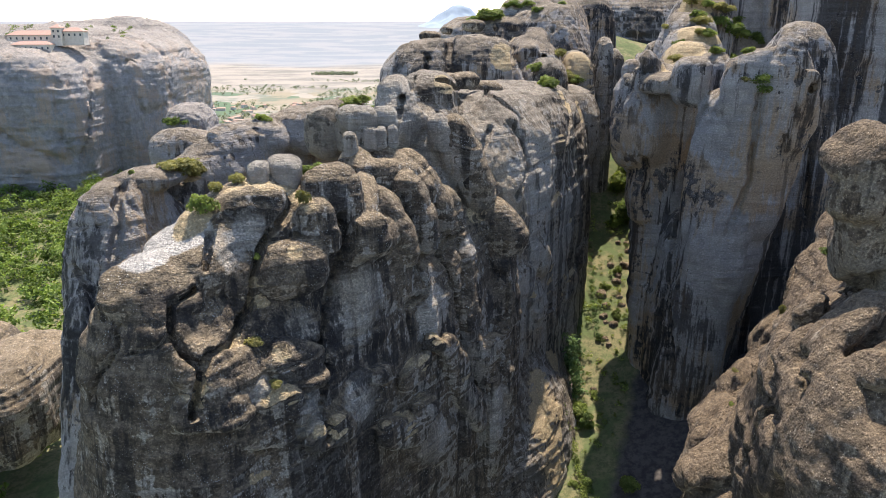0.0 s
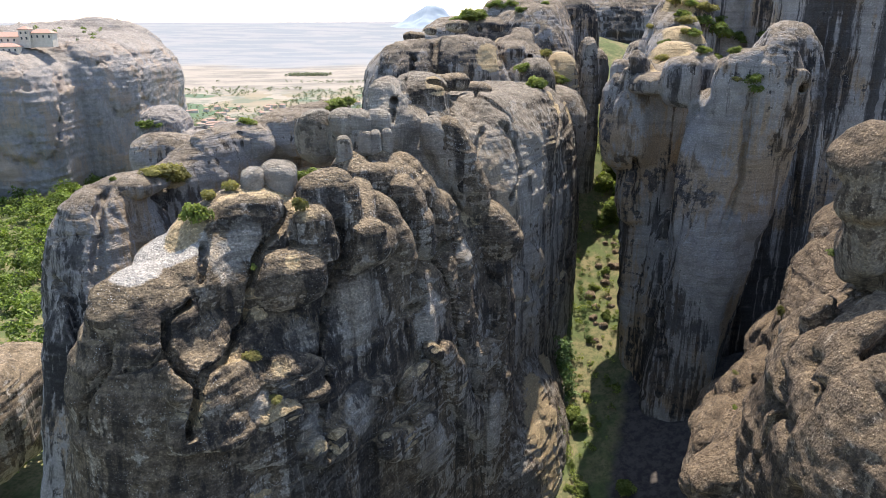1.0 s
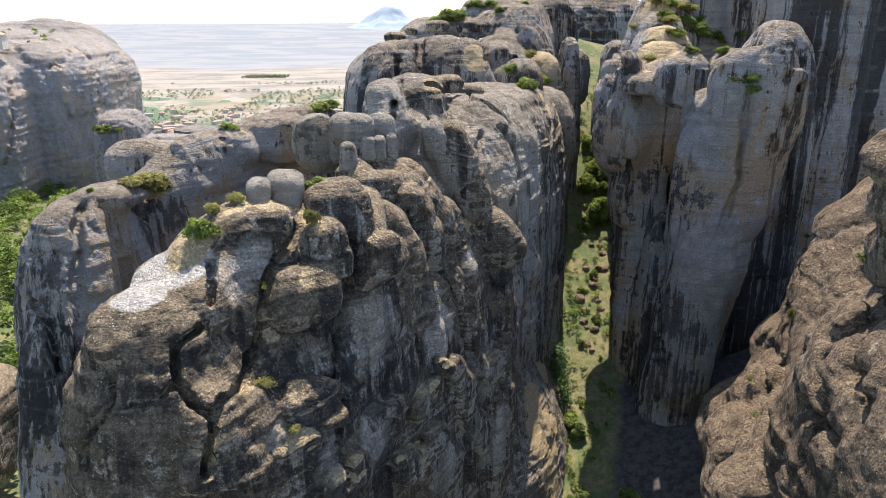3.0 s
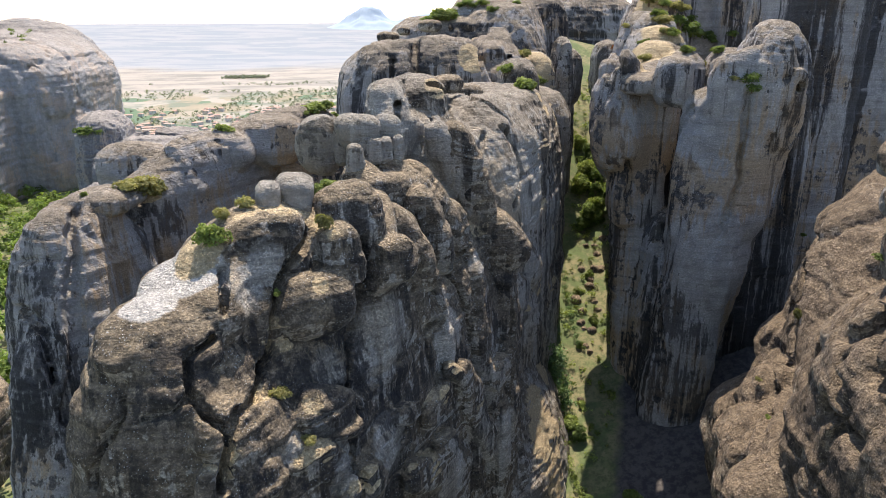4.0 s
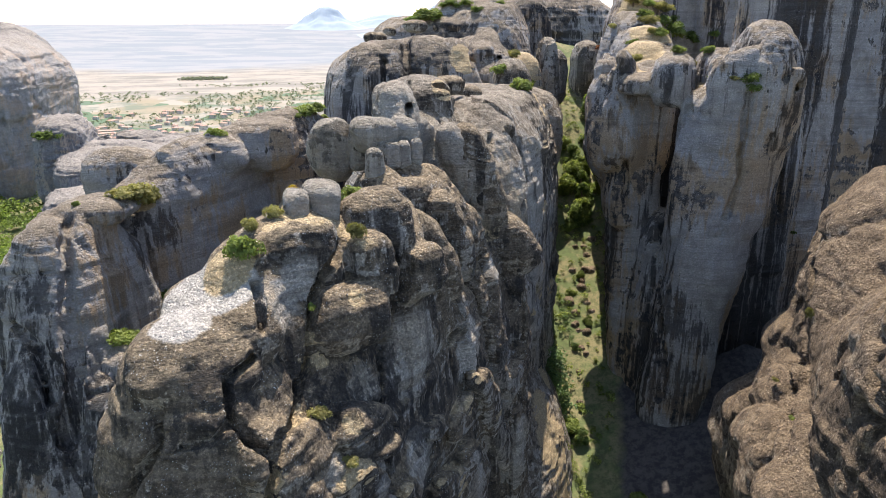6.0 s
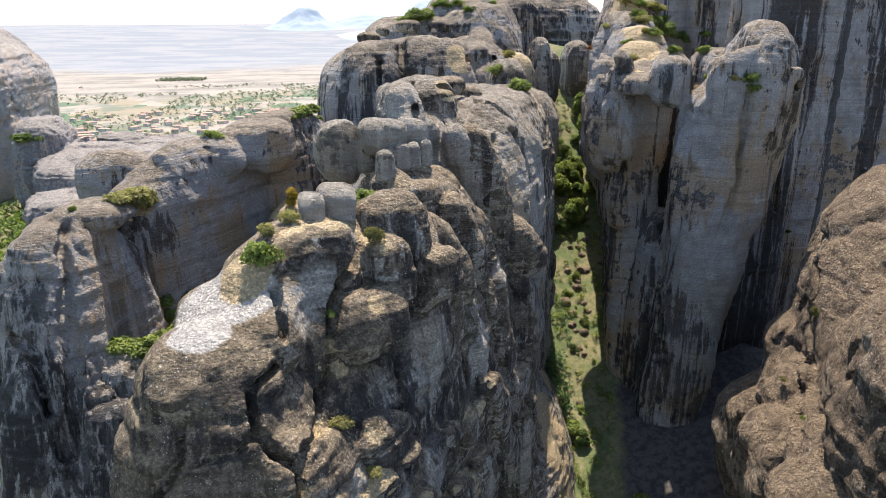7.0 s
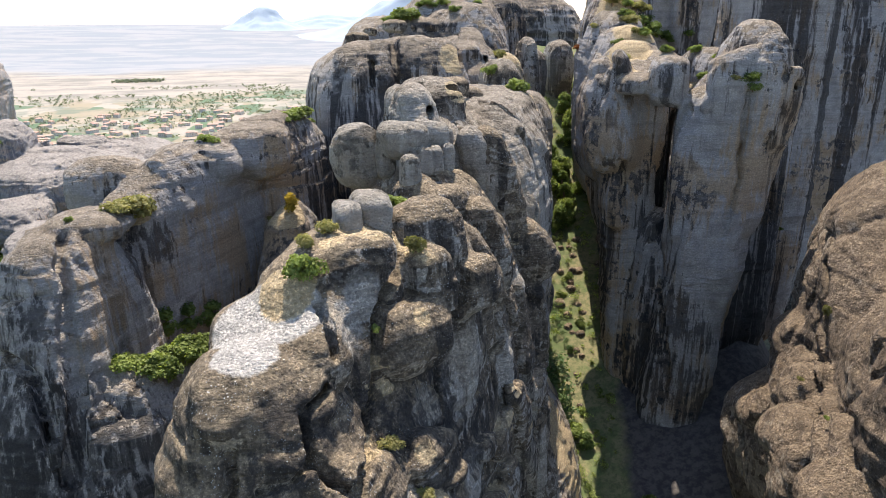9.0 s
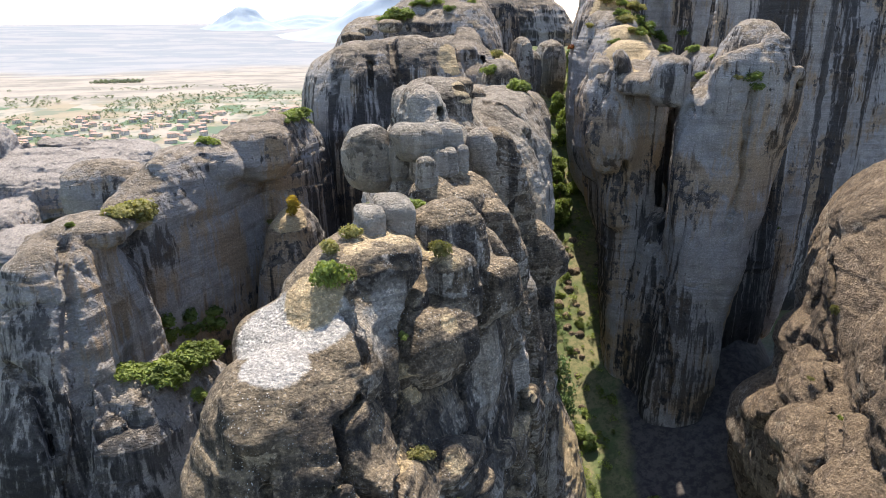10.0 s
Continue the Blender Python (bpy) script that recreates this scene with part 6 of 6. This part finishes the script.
woods("copse", np.array([(-300 + 5.5 * (k % 17) + 2 * ((k * 7) % 5), 1640 + 9 * (k // 17) + 3 * ((k * 3) % 4), -135, 4.0) for k in range(68)], float), 30, 0.4, LEAF_HAZE, "dark copse alone among pale fields", "trees", 10)
woods("gully_scrub", scattered(1500, (8, 85), (95, 240), (0.3, 1.0), 12, lambda a, b: np.abs((a - 24) * 0.93 - (b - 105) * 0.37 + 4) < 9), 40, 0.24, LEAF, "low green scrub on the gully floor", "scrub", 13)

WALL_PAINT = plain_material("pale_plaster", (0.62, 0.56, 0.48), (0.52, 0.46, 0.38), 0.8, 0.9, 0.02)
# Clay colour paled, with the haze over the distant town painted in.
ROOF_TILE = plain_material("clay_tiles", (0.4, 0.27, 0.21), (0.32, 0.2, 0.155), 2.5, 0.85, 0.06)
PANE = plain_material("window_pane", (0.05, 0.06, 0.07), (0.08, 0.09, 0.1), 3, 0.25, 0.0)


def block_mesh(bm, lo, hi):
    v = [bm.verts.new((x, y, z)) for x in (lo[0], hi[0]) for y in (lo[1], hi[1]) for z in (lo[2], hi[2])]
    for f in ((0, 1, 3, 2), (4, 6, 7, 5), (0, 4, 5, 1), (2, 3, 7, 6), (0, 2, 6, 4), (1, 5, 7, 3)):
        bm.faces.new([v[k] for k in f])


def house(long, deep, high, windows, label, rows=1, rise=0.28):
    """A plastered house with a hipped tiled roof with eaves, and windows on its front."""
    root = new("house")
    bm = bmesh.new()
    block_mesh(bm, (-long / 2, -deep / 2, -4), (long / 2, deep / 2, high))
    part("wall", bm, WALL_PAINT, root)
    bm = bmesh.new()
    e, up = 0.5, deep * rise
    low = [bm.verts.new(c) for c in ((-long / 2 - e, -deep / 2 - e, high), (long / 2 + e, -deep / 2 - e, high), (long / 2 + e, deep / 2 + e, high), (-long / 2 - e, deep / 2 + e, high))]
    eave = [bm.verts.new(v.co + Vector((0, 0, 0.25))) for v in low]
    inset = min(deep / 2, long / 2 - 0.4)
    a, b = bm.verts.new((-long / 2 + inset, 0, high + 0.25 + up)), bm.verts.new((long / 2 - inset, 0, high + 0.25 + up))
    bm.faces.new(low[::-1])
    for k in range(4):
        bm.faces.new((low[k], low[(k + 1) % 4], eave[(k + 1) % 4], eave[k]))
    bm.faces.new((eave[0], eave[1], b, a)), bm.faces.new((eave[1], eave[2], b)), bm.faces.new((eave[2], eave[3], a, b)), bm.faces.new((eave[3], eave[0], a))
    part("roof", bm, ROOF_TILE, root)
    for row in range(rows):
        for k in range(windows):
            x, z = (k + 0.5) / windows * long - long / 2, high - 1.6 - 2.8 * row
            bm = bmesh.new()
            block_mesh(bm, (x - 0.45, -deep / 2 - 0.06, z - 0.65), (x + 0.45, -deep / 2 + 0.05, z + 0.65))
            part("window", bm, PANE, root)
    return tagged(root, label, "house")


LONG_HOUSE = house(25, 8, 3.4, 8, "long plastered monastery wing with clay-tiled roof")
LONG_HOUSE.matrix_basis = pose(-228, 405, -14.5, 0, 0, 8)
EAST_HOUSE = house(12, 7, 3.2, 4, "plastered monastery wing with clay-tiled roof")
EAST_HOUSE.matrix_basis = pose(-207, 408, -12.5, 0, 0, 4)
TOWER_HOUSE = house(5, 6, 5.5, 2, "squat monastery tower with tiled roof", 2)
TOWER_HOUSE.matrix_basis = pose(-214, 404, -12.8, 0, 0, 6)
LOW_HOUSE = house(20, 6, 2.6, 7, "low arcaded wing on the cliff edge with tiled roof")
LOW_HOUSE.matrix_basis = pose(-224, 395, -18.5, 0, 0, 6)
TOWN_HOUSE = [house(11, 9, 6, 3, "small plastered town house with clay roof", 2), house(14, 9, 8, 4, "larger plastered town house with clay roof", 2), house(22, 12, 6, 5, "long low town building with clay roof", 1, 0.15)]
rng = random.Random(9)
for k in range(190):
    far, az = rng.uniform(680, 1080), radians(rng.uniform(-19, 5))
    x, y = -30 + far * math.sin(az), 20 + far * math.cos(az)
    kind = TOWN_HOUSE[k % 3 if k > 9 else k % 2]
    m = pose(x, y, float(ground_height(np.array([x]), np.array([y]))[0]), 0, 0, rng.uniform(-60, 60))
    m = m @ Matrix.Diagonal((0.6, 0.6, 0.6, 1))
    if k < 3:
        TOWN_HOUSE[k].matrix_basis = m
        tagged(TOWN_HOUSE[k], group="town houses")
    else:
        tagged(copy_thing(kind, m @ Matrix.Diagonal([1 / s for s in kind.scale] + [1])), group="town houses")


def hill(name, x, y, wide, deep, high, seed, label, lean=0.0):
    """A far hill with spurs."""
    n = 60
    g = np.linspace(-1, 1, n)
    gx, gy = np.meshgrid(g, g)
    p = np.stack((gx.ravel() * 3, gy.ravel() * 3, 0 * gx.ravel()), -1)
    bell = np.exp(-((gx - lean * gy) ** 2 * 5 + gy ** 2 * 4)).ravel() - 0.02
    z = high * bell * (1 + 0.3 * octaves(p, 1.2, 4, seed)) + 0.12 * high * octaves(p, 2.0, 3, seed + 3) * np.clip(bell * 2, 0, 1)
    wx, wy = x + gx.ravel() * wide, y + gy.ravel() * deep
    me = bpy.data.meshes.new(name)
    idx = np.arange(n * n).reshape(n, n)
    me.from_pydata(np.stack((wx, wy, ground_height(wx, wy) - 8 + z), -1).tolist(), [], np.stack((idx[:-1, :-1], idx[:-1, 1:], idx[1:, 1:], idx[1:, :-1]), -1).reshape(-1, 4).tolist())
    me.polygons.foreach_set("use_smooth", np.ones(len(me.polygons), bool))
    return thing(name, me, HILL, label, "hill", "structure")


# Hill scrub whose pale blue holds the distance haze as paint.
HILL = plain_material("hazed_scrub", (0.235, 0.29, 0.345), (0.28, 0.335, 0.38), 0.006, 0.95, 2.0)
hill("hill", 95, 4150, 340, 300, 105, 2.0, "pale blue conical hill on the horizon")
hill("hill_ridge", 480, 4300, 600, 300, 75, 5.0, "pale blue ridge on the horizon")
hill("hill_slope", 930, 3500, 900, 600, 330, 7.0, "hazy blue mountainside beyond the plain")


# ---- gully stones and ivy ----
def stone_mesh(seed):
    b = Rock((-2, -2, -2), (2, 2, 2), 0.14)
    rng = random.Random(seed)
    for k in range(3):
        b.lump(rng.uniform(-0.3, 0.3), rng.uniform(-0.3, 0.3), rng.uniform(-0.2, 0.2), rng.uniform(0.6, 0.9), rng.uniform(0.6, 0.8), rng.uniform(0.5, 0.8), rng.uniform(-30, 30), rng.uniform(-30, 30), rng.uniform(0, 90), 3.6, 0.1)
    return b.mesh('boulder', 0.1, 0.02, 0.02, False, seed, 0.8)


STONE = [thing('boulder', stone_mesh(k), ROCK_BROWN, 'fallen angular boulder on the gully floor', 'boulder', '', 'gully boulders') for k in (1, 2, 3)]
STONES = []


def set_stone(x, y, z, size, turn):
    m = pose(x, y, z, 0, 0, turn) @ Matrix.Diagonal((size, size, size, 1))
    if len(STONES) < 3:
        ob = STONE[len(STONES)]
        ob.matrix_basis = m
    else:
        ob = copy_thing(STONE[len(STONES) % 3], m @ Matrix.Diagonal([1 / s for s in STONE[len(STONES) % 3].scale] + [1]))
    STONES.append(ob)


set_stone(41, 140.8, -44, 1.44, 121)
set_stone(37.1, 151.8, -62.5, 1.47, 303)
set_stone(41.4, 154.9, -60.8, 1.22, 278)
set_stone(44.5, 160, -58.4, 1.25, 66)
set_stone(38.2, 148.5, -64, 1.05, 189)
set_stone(38.4, 142.8, -66.4, 1.15, 309)
set_stone(36.7, 145.4, -65.4, 0.90, 242)
set_stone(46.2, 164.5, -56.3, 0.99, 320)
set_stone(41.1, 160.2, -58.5, 0.97, 297)
set_stone(41.4, 148.1, -63.8, 0.79, 33)
set_stone(35.8, 139.4, -68.2, 0.88, 310)
set_stone(33.6, 133.8, -70.8, 0.73, 6)
set_stone(41.3, 142.3, -50, 0.74, 240)
set_stone(44.6, 167.5, -55, 0.86, 132)
set_stone(31.2, 127.2, -73.9, 0.70, 282)
set_stone(36.4, 137.7, -68.8, 0.74, 119)
set_stone(49.4, 168.9, -53.8, 1.27, 98)
set_stone(46.3, 167.1, -55.1, 0.84, 240)
set_stone(45.8, 159.7, -58.4, 1.08, 276)
set_stone(42.3, 157, -59.9, 0.93, 281)
set_stone(37.5, 148.3, -64.1, 0.88, 243)
set_stone(41.3, 150.5, -62.8, 0.77, 203)
set_stone(36.8, 143.8, -66.2, 0.74, 327)
woods('ivy', np.array([(25.4, 126.6, -62.5, 1.3), (25.8, 126.2, -64.5, 1.7), (26, 126, -66.5, 1.9), (26.4, 125.6, -68.5, 1.9), (26.8, 125.2, -70.5, 1.8), (27.2, 124.8, -72.5, 1.6), (27.6, 124.4, -74.5, 1.5), (26.9, 138.3, -69.1, 1.5), (27.6, 136.7, -69.7, 1.5), (28.3, 135.2, -70.5, 1.5), (28.6, 133.8, -71.1, 1.5), (27.8, 132.8, -71.6, 1.5), (27, 131.9, -72.1, 1.5), (26.9, 130.7, -72.6, 1.5), (27.5, 129.2, -73.2, 1.5), (28.2, 127.8, -73.9, 1.5), (27.7, 126.6, -74.5, 1.5), (26.9, 125.2, -74.9, 1.5), (26, 123.8, -75.2, 1.5)], float), 90, 0.16, LEAF_IVY, 'thick pale green ivy hanging on the gully wall', 'ivy', 60)
woods('ivy_strip', np.array([(37.4, 169.5, -54.2, 0.8), (37.1, 167.3, -55.3, 0.8), (36.9, 165.1, -56.3, 0.8), (36.6, 162.9, -57.4, 0.8), (36.4, 160.7, -58.4, 0.8), (36.1, 158.7, -59.4, 0.8), (35.9, 156.6, -60.4, 0.8), (35.7, 154.7, -61.3, 0.8), (35.4, 152.5, -62.2, 0.8), (35.2, 150.6, -63.2, 0.8), (34.9, 148.7, -64.1, 0.8), (34.8, 146.8, -64.9, 0.8), (34.6, 144.9, -65.8, 0.8), (34.4, 143.1, -66.7, 0.8), (34.3, 141.2, -67.4, 0.8), (34.1, 139.5, -68.3, 0.8)], float), 90, 0.16, LEAF_IVY, 'narrow green ivy strip along the foot of the wall', 'ivy', 61)
woods('grass_ledge', np.array([(22, 118.8, -69, 0.9), (22.2, 117.2, -70.1, 0.9), (22.5, 116, -71.3, 0.9), (22.8, 115.1, -72.8, 0.9), (23.2, 114.5, -74.3, 0.9), (23.7, 114.5, -75.9, 0.9), (24.4, 114.6, -77.7, 0.9), (24.7, 113.5, -78.6, 0.9), (24.9, 111.8, -79.3, 0.9), (25, 109.9, -79.9, 0.9), (25.1, 108, -80.5, 0.9), (25.3, 106.2, -81.1, 0.9), (25.3, 105.2, -81.5, 0.9), (25.3, 104.5, -81.7, 0.9), (25.3, 103.8, -81.9, 0.9), (25.3, 102.9, -82.1, 0.9)], float), 90, 0.16, LEAF, 'bright green scrub along a narrow rock ledge', 'ivy', 62)
woods("plateau_scrub", np.array([(-234.7, 411, -14.6, 1.2), (-212.1, 439.1, -9.2, 1.3), (-200.4, 465.2, -10.7, 1.8), (-221.6, 419.8, -11.4, 1.6), (-237.6, 411.8, -13.7, 1.1), (-241.1, 425.4, -8.5, 1.3), (-222.6, 413.4, -14.2, 1.5), (-246.7, 418.7, -10, 2.2), (-247.7, 413.3, -12.3, 1.5), (-210.3, 427.9, -10.8, 1.8), (-217.9, 417.7, -12.7, 2.1), (-217.3, 430.2, -9.5, 1.1), (-195.6, 443.6, -12.3, 1.2), (-194.3, 440.6, -12.8, 1.9), (-201.1, 444.9, -10.8, 1.4), (-204.8, 453, -9.9, 1.9), (-245, 412.8, -12.8, 1.8), (-191.4, 434, -14.5, 1.6), (-241.9, 421.6, -9.3, 1.6), (-222.6, 429.9, -9, 2.1), (-216.9, 417.1, -13, 1.3), (-240.6, 425.7, -8.5, 1.4), (-234.6, 417.3, -11.1, 1.5), (-196.5, 425.5, -14.6, 1.2)], float), 60, 0.2, LEAF_DARK, "low dark scrub on the dry plateau", "scrub", 14)
